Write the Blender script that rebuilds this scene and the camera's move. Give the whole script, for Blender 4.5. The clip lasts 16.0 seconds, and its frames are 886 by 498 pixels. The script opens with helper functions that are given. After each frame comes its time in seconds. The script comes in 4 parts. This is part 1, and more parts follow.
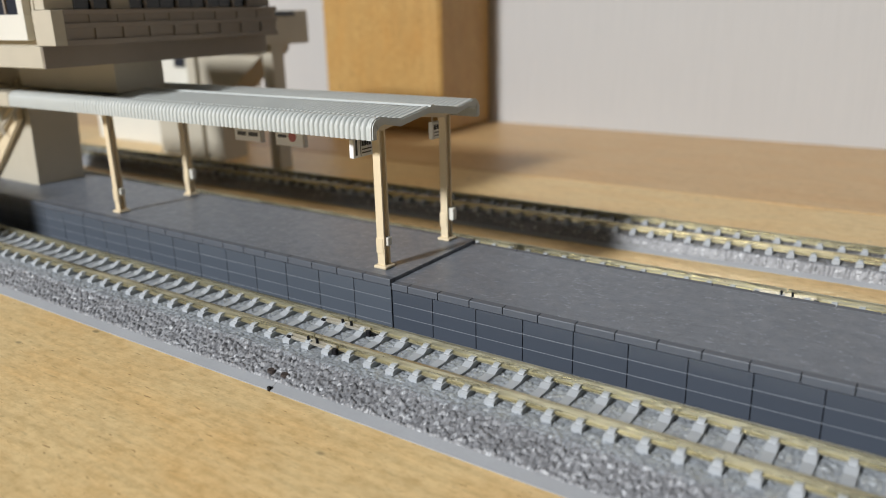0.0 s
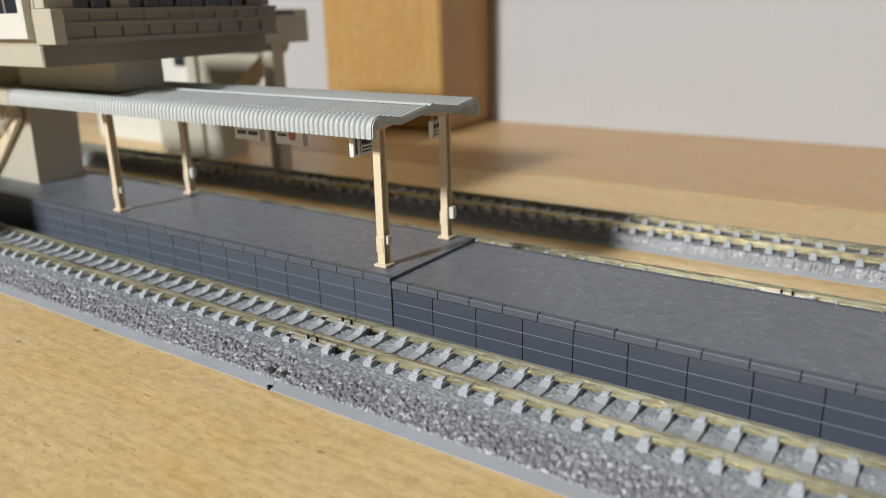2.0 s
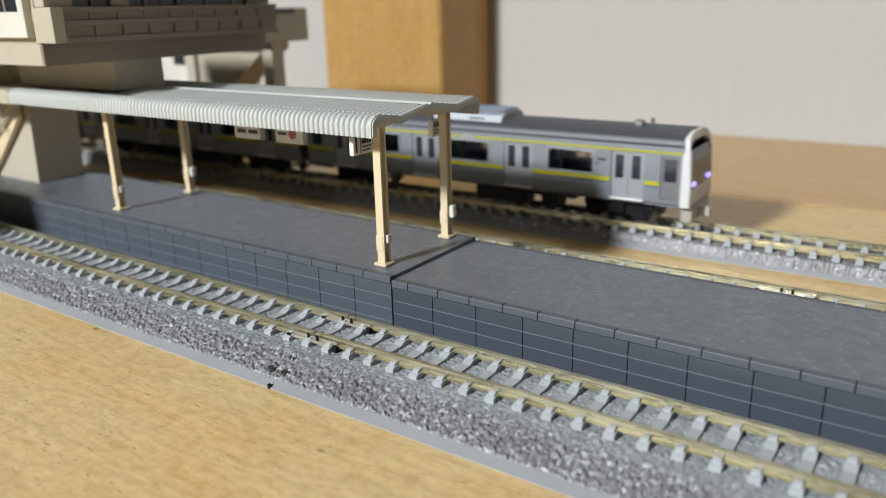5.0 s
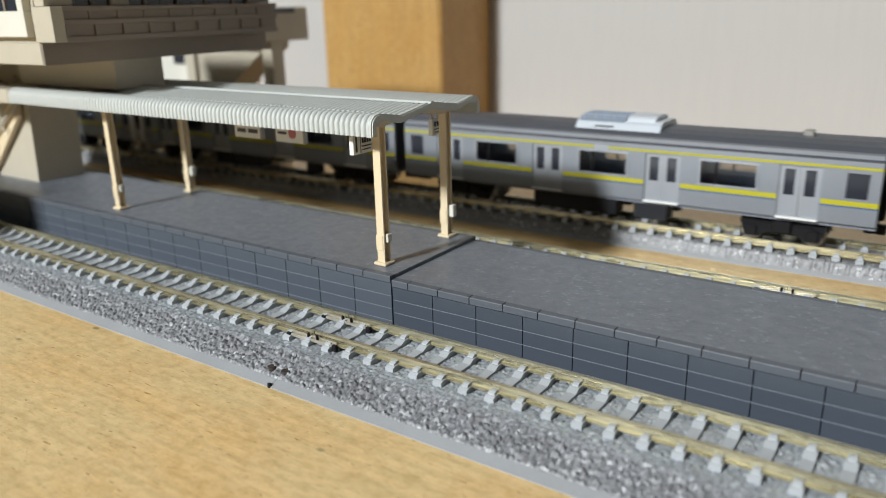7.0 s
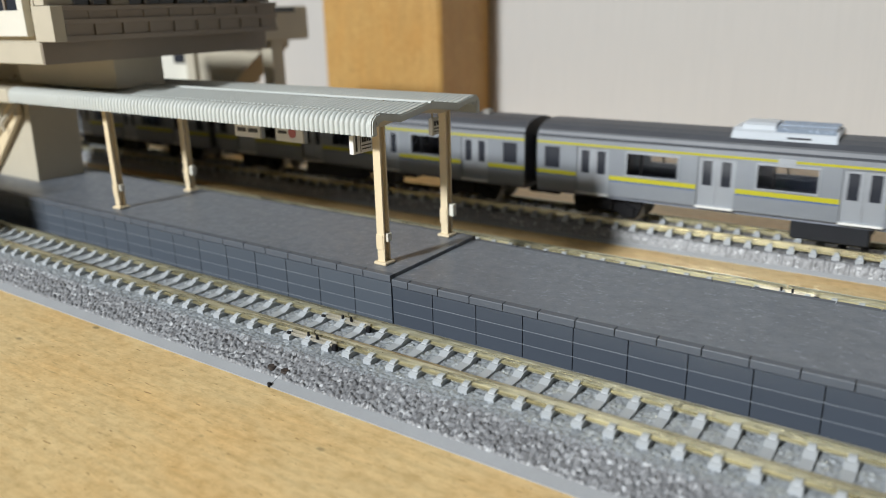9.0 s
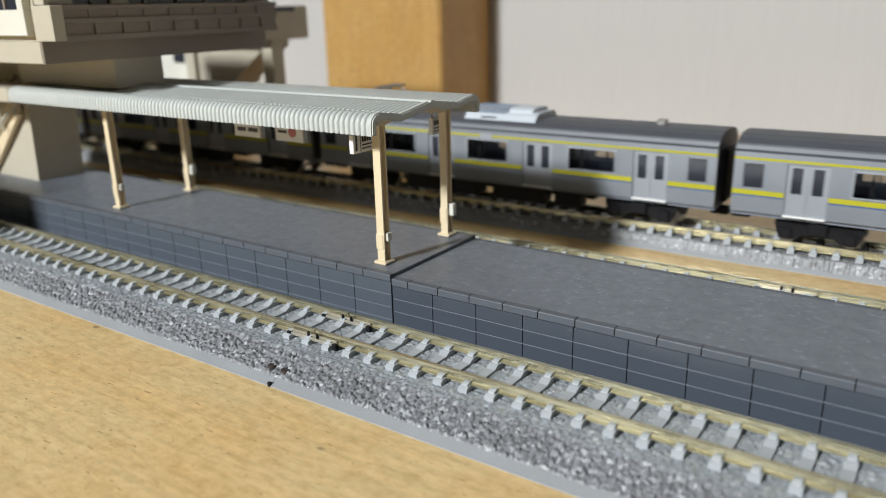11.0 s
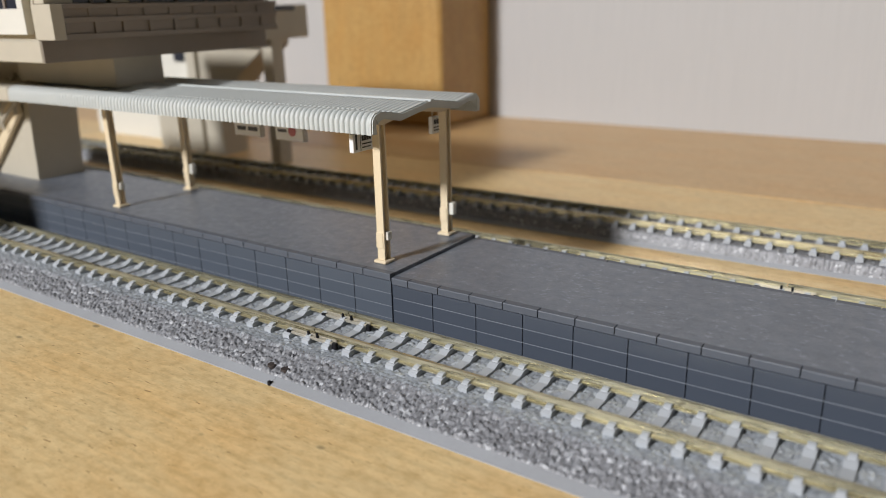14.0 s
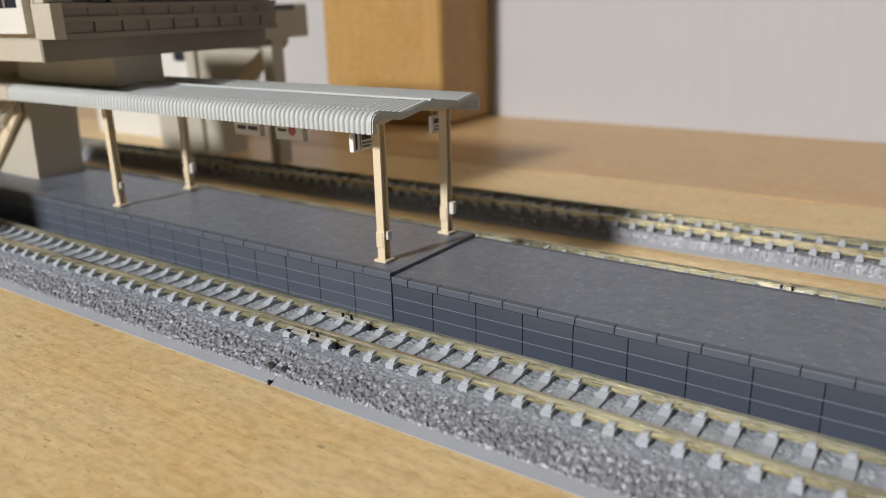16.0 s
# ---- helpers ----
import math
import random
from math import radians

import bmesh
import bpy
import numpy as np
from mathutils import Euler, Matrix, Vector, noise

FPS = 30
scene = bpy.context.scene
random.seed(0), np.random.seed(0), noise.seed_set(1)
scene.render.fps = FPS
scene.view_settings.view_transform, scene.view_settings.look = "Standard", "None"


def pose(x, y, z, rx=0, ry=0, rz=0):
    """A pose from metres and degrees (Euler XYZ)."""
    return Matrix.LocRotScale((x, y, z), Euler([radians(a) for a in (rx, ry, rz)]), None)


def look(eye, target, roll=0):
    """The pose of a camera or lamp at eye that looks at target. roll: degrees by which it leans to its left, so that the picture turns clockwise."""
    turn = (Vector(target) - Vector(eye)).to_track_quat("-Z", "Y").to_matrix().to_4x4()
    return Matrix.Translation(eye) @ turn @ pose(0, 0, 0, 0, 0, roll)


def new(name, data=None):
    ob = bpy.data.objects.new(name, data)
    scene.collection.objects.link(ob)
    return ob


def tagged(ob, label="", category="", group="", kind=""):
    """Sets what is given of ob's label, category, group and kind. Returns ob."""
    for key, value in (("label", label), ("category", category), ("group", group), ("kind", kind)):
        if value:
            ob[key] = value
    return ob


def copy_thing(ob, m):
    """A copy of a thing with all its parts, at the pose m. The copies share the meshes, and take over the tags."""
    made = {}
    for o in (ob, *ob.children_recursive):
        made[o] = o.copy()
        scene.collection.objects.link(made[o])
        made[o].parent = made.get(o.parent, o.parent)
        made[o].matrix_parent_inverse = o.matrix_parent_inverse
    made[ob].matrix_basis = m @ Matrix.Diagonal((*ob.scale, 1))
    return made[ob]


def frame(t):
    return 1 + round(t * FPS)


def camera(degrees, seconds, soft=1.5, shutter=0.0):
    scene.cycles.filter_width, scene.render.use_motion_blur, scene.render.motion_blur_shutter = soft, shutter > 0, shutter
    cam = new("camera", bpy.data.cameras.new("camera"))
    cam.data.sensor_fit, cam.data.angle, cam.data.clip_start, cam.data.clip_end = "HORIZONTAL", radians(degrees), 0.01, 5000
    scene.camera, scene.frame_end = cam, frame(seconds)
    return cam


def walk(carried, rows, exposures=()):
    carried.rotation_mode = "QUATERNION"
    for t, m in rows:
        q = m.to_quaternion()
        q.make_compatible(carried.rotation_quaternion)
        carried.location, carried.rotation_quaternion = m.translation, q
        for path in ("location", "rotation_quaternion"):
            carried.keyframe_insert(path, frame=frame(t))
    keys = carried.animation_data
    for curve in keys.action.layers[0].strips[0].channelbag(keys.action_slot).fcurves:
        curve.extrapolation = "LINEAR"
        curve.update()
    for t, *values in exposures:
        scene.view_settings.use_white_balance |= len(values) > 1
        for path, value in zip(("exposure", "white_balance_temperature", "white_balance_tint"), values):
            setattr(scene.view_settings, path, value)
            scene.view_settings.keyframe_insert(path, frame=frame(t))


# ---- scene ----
cam = camera(60.3, 16.0, soft=0.95, shutter=0.15)
cam.data.dof.use_dof = True
cam.data.dof.focus_distance = 0.143
cam.data.dof.aperture_fstop = 17.5

EYE = pose(0.0, -0.09984, 0.06429, 72.0889, 1.3075, 34.3808)


def tilted(degrees):
    return EYE @ pose(0, 0, 0, degrees)


# a slow sinking of the view while the camera stands
walk(cam, [(0.0, tilted(0.405)), (1.5, tilted(0.335)), (3.5, tilted(0.265)), (6.5, tilted(0.180)), (9.0, tilted(0.120)),
           (11.5, tilted(0.065)), (13.0, tilted(0.020)), (14.5, tilted(0.0)), (16.0, tilted(-0.045))],
     exposures=[(0.0, -0.06, 6500, 10.0), (3.5, -0.04, 6500, 9.0), (6.5, 0.07, 6450, 7.0), (9.0, 0.05, 6450, 7.0), (12.5, 0.05, 6450, 8.0),
                (13.5, -0.06, 6500, 11.0), (14.5, -0.12, 6550, 13.0), (16.0, -0.14, 6550, 13.0)])

# ---- light: a room lit by one lamp behind the camera ----
world = bpy.data.worlds.new("room_air")
scene.world = world
world.use_nodes = True
world.node_tree.nodes["Background"].inputs[0].default_value = (0.9, 0.93, 1.0, 1)
world.node_tree.nodes["Background"].inputs[1].default_value = 0.045

# a shaded lamp that stands behind the camera, and an added dim fill light
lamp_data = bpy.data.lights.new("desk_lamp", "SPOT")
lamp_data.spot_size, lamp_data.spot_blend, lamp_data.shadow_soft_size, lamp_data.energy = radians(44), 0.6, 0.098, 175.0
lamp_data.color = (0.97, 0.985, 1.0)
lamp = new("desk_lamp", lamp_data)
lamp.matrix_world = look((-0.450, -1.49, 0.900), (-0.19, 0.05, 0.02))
# unseen fill below the ceiling, added to set the ambient level
fill_data = bpy.data.lights.new("ambient_fill", "AREA")
fill_data.shape, fill_data.size, fill_data.energy = "DISK", 0.5, 4.5
fill_data.color = (0.95, 0.98, 1.0)
fill_lamp = new("ambient_fill", fill_data)
fill_lamp.matrix_world = pose(0.1, -1.4, 2.39)


# ---- materials ----
def nodes_of(name):
    m = bpy.data.materials.new(name)
    m.use_nodes = True
    t = m.node_tree
    return m, t, t.nodes["Principled BSDF"]


def mapped(t, scale, source="Object"):
    tc, mp = t.nodes.new("ShaderNodeTexCoord"), t.nodes.new("ShaderNodeMapping")
    mp.inputs["Scale"].default_value = scale
    t.links.new(tc.outputs[source], mp.inputs["Vector"])
    return mp.outputs["Vector"]


def noise_of(t, vec, scale, detail=4.0, rough=0.55):
    n = t.nodes.new("ShaderNodeTexNoise")
    n.inputs["Scale"].default_value, n.inputs["Detail"].default_value, n.inputs["Roughness"].default_value = scale, detail, rough
    if vec is not None:
        t.links.new(vec, n.inputs["Vector"])
    return n.outputs["Fac"]


def ramp(t, fac, stops):
    r = t.nodes.new("ShaderNodeValToRGB")
    els = r.color_ramp.elements
    while len(els) < len(stops):
        els.new(0.5)
    for e, (p, c) in zip(els, stops):
        e.position, e.color = p, (*c, 1)
    t.links.new(fac, r.inputs["Fac"])
    return r.outputs["Color"]


def mix(t, a, b, fac=0.5, kind="MIX"):
    m = t.nodes.new("ShaderNodeMix")
    m.data_type, m.blend_type = "RGBA", kind
    if isinstance(fac, float):
        m.inputs["Factor"].default_value = fac
    else:
        t.links.new(fac, m.inputs["Factor"])
    for k, v in ((6, a), (7, b)):
        if isinstance(v, tuple):
            m.inputs[k].default_value = (*v, 1)
        else:
            t.links.new(v, m.inputs[k])
    return m.outputs[2]


def bump(t, bsdf, height, strength, distance):
    b = t.nodes.new("ShaderNodeBump")
    b.inputs["Strength"].default_value, b.inputs["Distance"].default_value = strength, distance
    t.links.new(height, b.inputs["Height"])
    t.links.new(b.outputs["Normal"], bsdf.inputs["Normal"])


def plastic(name, colour, rough=0.45, vary=0.12, grain=900.0, metal=0.0, relief=0.00003, spread=0.0, gloss=0.5):
    """Moulded or painted surface: cloudy tone at one scale, fine grain at another."""
    m, t, b = nodes_of(name)
    vec = mapped(t, (1, 1, 1))
    lo, hi = tuple(c * (1 - vary) for c in colour), tuple(min(1, c * (1 + vary)) for c in colour)
    col = ramp(t, noise_of(t, vec, 90.0), [(0.3, lo), (0.7, hi)])
    fine = noise_of(t, vec, grain, 3.0)
    col = mix(t, col, ramp(t, fine, [(0.25, lo), (0.75, hi)]), 0.4)
    if spread:
        info = t.nodes.new("ShaderNodeObjectInfo")
        col = mix(t, col, ramp(t, info.outputs["Random"], [(0, tuple(c * (1 - spread) for c in colour)), (1, tuple(min(1, c * (1 + spread)) for c in colour))]), 0.5)
    t.links.new(col, b.inputs["Base Color"])
    b.inputs["Metallic"].default_value = metal
    b.inputs["Specular IOR Level"].default_value = gloss
    t.links.new(ramp(t, fine, [(0.2, (rough * 0.8,) * 3), (0.8, (min(1, rough * 1.2),) * 3)]), b.inputs["Roughness"])
    bump(t, b, fine, 0.35, relief)
    return m


def wood(name, light, dark, along="x", scale=1.0, rough=0.4):
    m, t, b = nodes_of(name)
    s = (5, 60, 60) if along == "x" else (60, 60, 5)
    vec = mapped(t, tuple(v * scale for v in s))
    info = t.nodes.new("ShaderNodeObjectInfo")
    shift = t.nodes.new("ShaderNodeVectorMath")
    shift.operation = "ADD"
    scale_rnd = t.nodes.new("ShaderNodeVectorMath")
    scale_rnd.operation = "SCALE"
    scale_rnd.inputs["Scale"].default_value = 37.0
    comb = t.nodes.new("ShaderNodeCombineXYZ")
    for k in range(3):
        t.links.new(info.outputs["Random"], comb.inputs[k])
    t.links.new(comb.outputs[0], scale_rnd.inputs[0])
    t.links.new(vec, shift.inputs[0])
    t.links.new(scale_rnd.outputs[0], shift.inputs[1])
    v = shift.outputs[0]
    broad = noise_of(t, v, 0.35, 4.0)
    streak = noise_of(t, v, 12.0, 7.0, 0.7)
    col = ramp(t, broad, [(0.3, dark), (0.7, light)])
    col = mix(t, col, ramp(t, streak, [(0.35, tuple(c * 0.74 for c in dark)), (0.62, tuple(min(1, c * 1.06) for c in light))]), 0.42)
    pv = mapped(t, (60 * scale, 260 * scale, 260 * scale) if along == "x" else (260 * scale, 260 * scale, 60 * scale))
    pores = noise_of(t, pv, 5.0, 3.0)
    col = mix(t, col, tuple(c * 0.55 for c in dark), ramp(t, pores, [(0.60, (0, 0, 0)), (0.72, (0.45, 0.45, 0.45))]))
    vor = t.nodes.new("ShaderNodeTexVoronoi")
    vor.inputs["Scale"].default_value = 1.0
    t.links.new(mapped(t, (70, 130, 100)), vor.inputs["Vector"])
    col = mix(t, col, tuple(c * 0.35 for c in dark), ramp(t, vor.outputs["Distance"], [(0.05, (0.75, 0.75, 0.75)), (0.09, (0, 0, 0))]))
    # warm clouds across the grain and short dark dashes along it
    warm = noise_of(t, mapped(t, (30, 75, 75) if along == "x" else (75, 75, 30)), 1.0, 5.0, 0.65)
    col = mix(t, col, (1.0, 0.87, 0.70), ramp(t, warm, [(0.42, (0, 0, 0)), (0.70, (0.75, 0.75, 0.75))]), "MULTIPLY")
    dash = noise_of(t, mapped(t, (230, 900, 600) if along == "x" else (900, 900, 230)), 1.0, 5.0, 0.7)
    col = mix(t, col, (0.56, 0.44, 0.33), ramp(t, dash, [(0.61, (0, 0, 0)), (0.72, (0.60, 0.60, 0.60))]), "MULTIPLY")
    pale = noise_of(t, mapped(t, (300, 520, 420) if along == "x" else (520, 520, 300)), 1.0, 7.0, 0.75)
    col = mix(t, col, ramp(t, pale, [(0.35, (0.80, 0.745, 0.66)), (0.57, (1.0, 1.0, 1.0))]), 1.0, "MULTIPLY")
    stroke = noise_of(t, mapped(t, (360, 1500, 1500) if along == "x" else (1500, 1500, 360)), 1.0, 3.0, 0.6)
    col = mix(t, col, (0.42, 0.28, 0.17), ramp(t, stroke, [(0.655, (0, 0, 0)), (0.70, (0.8, 0.8, 0.8))]), "MULTIPLY")
    t.links.new(col, b.inputs["Base Color"])
    b.inputs["Roughness"].default_value = rough
    bump(t, b, pores, 0.15, 0.00008)
    return m


def ballast(name, tones):
    m, t, b = nodes_of(name)
    vec = mapped(t, (1, 1, 1))
    vor = t.nodes.new("ShaderNodeTexVoronoi")
    vor.inputs["Scale"].default_value = 1500.0
    t.links.new(vec, vor.inputs["Vector"])
    sep = t.nodes.new("ShaderNodeSeparateColor")
    t.links.new(vor.outputs["Color"], sep.inputs[0])
    col = ramp(t, sep.outputs[0], [(0.0, tones[0]), (0.35, tones[1]), (0.90, tones[2]), (1.0, tones[3])])
    col = mix(t, col, ramp(t, noise_of(t, vec, 60.0), [(0.3, tones[0]), (0.7, tones[2])]), 0.3)
    t.links.new(col, b.inputs["Base Color"])
    b.inputs["Roughness"].default_value = 0.40
    bump(t, b, noise_of(t, vec, 4200.0, 2.0), 0.5, 0.0001)
    return m


def clear(name, tint, rough=0.05):
    m, t, b = nodes_of(name)
    b.inputs["Base Color"].default_value = (*tint, 1)
    b.inputs["Roughness"].default_value = rough
    b.inputs["Transmission Weight"].default_value = 1.0
    b.inputs["IOR"].default_value = 1.30
    return m


def rail_metal(name):
    m, t, b = nodes_of(name)
    vec = mapped(t, (30, 400, 400))
    n = noise_of(t, vec, 3.0, 5.0)
    t.links.new(ramp(t, n, [(0.3, (0.40, 0.370, 0.245)), (0.7, (0.75, 0.705, 0.52))]), b.inputs["Base Color"])
    b.inputs["Metallic"].default_value = 0.85
    t.links.new(ramp(t, n, [(0.2, (0.20,) * 3), (0.8, (0.38,) * 3)]), b.inputs["Roughness"])
    return m


def wallpaper(name):
    m, t, b = nodes_of(name)
    vec = mapped(t, (900, 900, 25))
    n = noise_of(t, vec, 1.0, 4.0)
    big = noise_of(t, mapped(t, (6, 6, 6)), 1.0)
    col = mix(t, ramp(t, n, [(0.3, (0.455, 0.446, 0.433)), (0.7, (0.51, 0.499, 0.484))]), ramp(t, big, [(0.3, (0.465, 0.454, 0.439)), (0.7, (0.51, 0.498, 0.484))]), 0.5)
    t.links.new(col, b.inputs["Base Color"])
    b.inputs["Roughness"].default_value = 0.85
    bump(t, b, n, 0.3, 0.0002)
    return m



def scuffed(name, colour):
    """Grey painted deck with pale flecks and short scratches."""
    m, t, b = nodes_of(name)
    vec = mapped(t, (1, 1, 1))
    lo, hi = tuple(c * 0.84 for c in colour), tuple(c * 1.14 for c in colour)
    col = ramp(t, noise_of(t, vec, 110.0, 5.0), [(0.3, lo), (0.7, hi)])
    fine = noise_of(t, vec, 2600.0, 3.0)
    col = mix(t, col, ramp(t, fine, [(0.3, lo), (0.7, hi)]), 0.45)
    vor = t.nodes.new("ShaderNodeTexVoronoi")
    vor.inputs["Scale"].default_value = 330.0
    t.links.new(vec, vor.inputs["Vector"])
    col = mix(t, col, tuple(c * 2.2 for c in colour), ramp(t, vor.outputs["Distance"], [(0.03, (0.7, 0.7, 0.7)), (0.08, (0, 0, 0))]))
    scr = noise_of(t, mapped(t, (620, 800, 700)), 1.0, 6.0, 0.75)
    col = mix(t, col, tuple(c * 1.9 for c in colour), ramp(t, scr, [(0.57, (0, 0, 0)), (0.65, (0.9, 0.9, 0.9))]))
    pit = noise_of(t, mapped(t, (700, 900, 700)), 1.0, 5.0, 0.7)
    col = mix(t, col, tuple(c * 0.6 for c in colour), ramp(t, pit, [(0.34, (0.45, 0.45, 0.45)), (0.46, (0, 0, 0))]))
    t.links.new(col, b.inputs["Base Color"])
    t.links.new(ramp(t, noise_of(t, vec, 400.0), [(0.3, (0.32,) * 3), (0.7, (0.5,) * 3)]), b.inputs["Roughness"])
    bump(t, b, scr, 0.5, 0.00016)
    return m


FLOOR_WOOD = wood("floor_veneer", (0.80, 0.605, 0.315), (0.73, 0.535, 0.262))
EDGE_WOOD = wood("edge_board_veneer", (0.66, 0.455, 0.232), (0.58, 0.385, 0.185))
POST_WOOD = wood("pillar_wood", (0.54, 0.34, 0.12), (0.48, 0.29, 0.095), along="z", rough=0.45)
PAPER = wallpaper("wallpaper")
ROOM_DARK = plastic("room_wall_brown", (0.30, 0.27, 0.23), 0.9, 0.06, 300.0)
PLASTER = plastic("ceiling_white", (0.60, 0.59, 0.57), 0.9, 0.04, 300.0)
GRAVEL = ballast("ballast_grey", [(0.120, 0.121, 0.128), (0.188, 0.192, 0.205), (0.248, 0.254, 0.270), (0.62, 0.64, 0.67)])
# the crown's overhead sheen is put into this lighter, bluer grey
CROWN_SHEEN = ballast("ballast_crown_sheen", [(0.20, 0.216, 0.235), (0.285, 0.308, 0.335), (0.34, 0.368, 0.398), (0.60, 0.64, 0.68)])
BASE_GREY = plastic("roadbed_grey", (0.33, 0.342, 0.360), 0.5, 0.08, 1500.0)
CONCRETE = plastic("sleeper_grey", (0.405, 0.43, 0.455), 0.5, 0.10, 2500.0, spread=0.08)
RAIL = rail_metal("nickel_rail")
JOINER = plastic("joiner_metal", (0.66, 0.62, 0.52), 0.32, 0.02, 300.0, metal=0.7, relief=0.0)
DECK = scuffed("platform_deck_grey", (0.142, 0.158, 0.186))
WALL_BLUE = plastic("platform_wall_slate", (0.056, 0.068, 0.090), 0.42, 0.10, 1800.0, spread=0.07)
# paler copy of the slate; the canopy section's bluish sheen is in its colour
WALL_SHEEN = plastic("platform_wall_sheen_slate", (0.076, 0.091, 0.114), 0.40, 0.10, 1800.0, spread=0.07)
GROOVE = plastic("groove_grey", (0.20, 0.22, 0.25), 0.5, 0.08, 1800.0)
COPING = plastic("coping_grey", (0.086, 0.098, 0.119), 0.5, 0.12, 1800.0, spread=0.06)
ROOF_GREY = plastic("canopy_sheet_grey", (0.49, 0.515, 0.50), 0.45, 0.06, 1200.0)
CREAM = plastic("cream_plastic", (0.70, 0.585, 0.40), 0.42, 0.05, 1200.0)
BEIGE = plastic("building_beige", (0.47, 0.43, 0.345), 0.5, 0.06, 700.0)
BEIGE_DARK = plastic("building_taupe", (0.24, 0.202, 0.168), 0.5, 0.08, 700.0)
IVORY = plastic("building_ivory", (0.66, 0.645, 0.58), 0.45, 0.03, 700.0)
CABIN = plastic("cabin_grey_blue", (0.20, 0.22, 0.27), 0.6, 0.1, 600.0)
DARK_GLASS = plastic("dark_window", (0.030, 0.033, 0.042), 0.12, 0.1, 300.0)
WHITE = plastic("sign_white", (0.80, 0.80, 0.79), 0.4, 0.03, 900.0)
BLACK = plastic("black_print", (0.02, 0.02, 0.022), 0.5, 0.1, 900.0)
RED = plastic("red_print", (0.50, 0.16, 0.17), 0.5, 0.1, 900.0)
SILVER = plastic("car_silver", (0.290, 0.315, 0.354), 0.33, 0.05, 900.0, metal=0.35, relief=0.0)
DOOR_SILVER = plastic("door_silver", (0.39, 0.415, 0.455), 0.33, 0.04, 900.0, metal=0.3, relief=0.0)
YELLOW = plastic("line_yellow", (0.46, 0.425, 0.02), 0.4, 0.05, 900.0)
BLUE = plastic("line_blue", (0.08, 0.13, 0.28), 0.4, 0.05, 900.0)
ROOF_DARK = plastic("car_roof_grey", (0.062, 0.067, 0.080), 0.5, 0.10, 900.0)
AC_WHITE = plastic("cooler_grey_white", (0.52, 0.56, 0.61), 0.4, 0.05, 900.0)
BOX_GREY = plastic("equipment_box_grey", (0.018, 0.020, 0.025), 0.55, 0.15, 900.0, gloss=0.25)
CREW = plastic("crew_door_grey", (0.24, 0.245, 0.265), 0.35, 0.05, 900.0, metal=0.3, relief=0.0)
SLOT_BROWN = plastic("slot_dark_brown", (0.045, 0.034, 0.030), 0.7, 0.1, 900.0)
GRILLE = plastic("grille_blue_grey", (0.30, 0.36, 0.45), 0.25, 0.05, 900.0, metal=0.4, relief=0.0)
UNDER = plastic("underframe_black", (0.009, 0.009, 0.011), 0.6, 0.2, 900.0, gloss=0.2)
CAB_SKIRT = plastic("skirt_grey", (0.42, 0.40, 0.36), 0.45, 0.06, 900.0)
FACE_WHITE = plastic("cab_white", (0.72, 0.73, 0.74), 0.35, 0.04, 900.0)
GLASS = clear("car_window_glass", (0.72, 0.76, 0.82), 0.08)
ROOF_MID = plastic("car_roof_edge_grey", (0.15, 0.16, 0.18), 0.5, 0.08, 900.0)
STEEL = plastic("pantograph_steel", (0.35, 0.34, 0.32), 0.4, 0.1, 900.0, metal=0.6)

LAMP_ON, _t, _b = nodes_of("headlight_glow")
_b.inputs["Base Color"].default_value = (0.6, 0.55, 0.8, 1)
_b.inputs["Emission Color"].default_value = (0.45, 0.36, 1.0, 1)
_b.inputs["Emission Strength"].default_value = 1.6


# ---- mesh helpers ----
def box(bm, x0, x1, y0, y1, z0, z1, bevel=0.0):
    made = bmesh.ops.create_cube(bm, size=1.0, matrix=Matrix.LocRotScale(((x0 + x1) / 2, (y0 + y1) / 2, (z0 + z1) / 2), None, (x1 - x0, y1 - y0, z1 - z0)))
    if bevel:
        edges = {e for v in made["verts"] for e in v.link_edges}
        bmesh.ops.bevel(bm, geom=list(edges), offset=bevel, segments=1, affect="EDGES")
    return bm


def cube(x0, x1, y0, y1, z0, z1, bevel=0.0):
    return box(bmesh.new(), x0, x1, y0, y1, z0, z1, bevel)


def prism(bm, outline, a0, a1, axis="x"):
    """A closed outline (two coordinates a point) drawn out along an axis."""
    def at(p, a):
        return {"x": (a, p[0], p[1]), "y": (p[0], a, p[1]), "z": (p[0], p[1], a)}[axis]
    lo, hi = [bm.verts.new(at(p, a0)) for p in outline], [bm.verts.new(at(p, a1)) for p in outline]
    n = len(outline)
    faces = [bm.faces.new((lo[i], lo[(i + 1) % n], hi[(i + 1) % n], hi[i])) for i in range(n)]
    faces += [bm.faces.new(lo[::-1]), bm.faces.new(hi)]
    bmesh.ops.recalc_face_normals(bm, faces=faces)
    return bm


def rod(bm, a, b, r, sides=8):
    a, b = Vector(a), Vector(b)
    m = Matrix.Translation((a + b) / 2) @ (b - a).to_track_quat("Z", "Y").to_matrix().to_4x4()
    bmesh.ops.create_cone(bm, cap_ends=True, segments=sides, radius1=r, radius2=r, depth=(b - a).length, matrix=m)
    return bm


def mesh_of(name, bm, material):
    me = bpy.data.meshes.new(name)
    bm.to_mesh(me)
    bm.free()
    me.materials.append(material)
    return me


def part(name, bm, material, parent, label="", smooth=False):
    me = bm if isinstance(bm, bpy.types.Mesh) else mesh_of(name, bm, material)
    if smooth:
        me.shade_smooth()
    ob = new(name, me)
    ob.parent = parent
    if label:
        tagged(ob, label)
    return ob


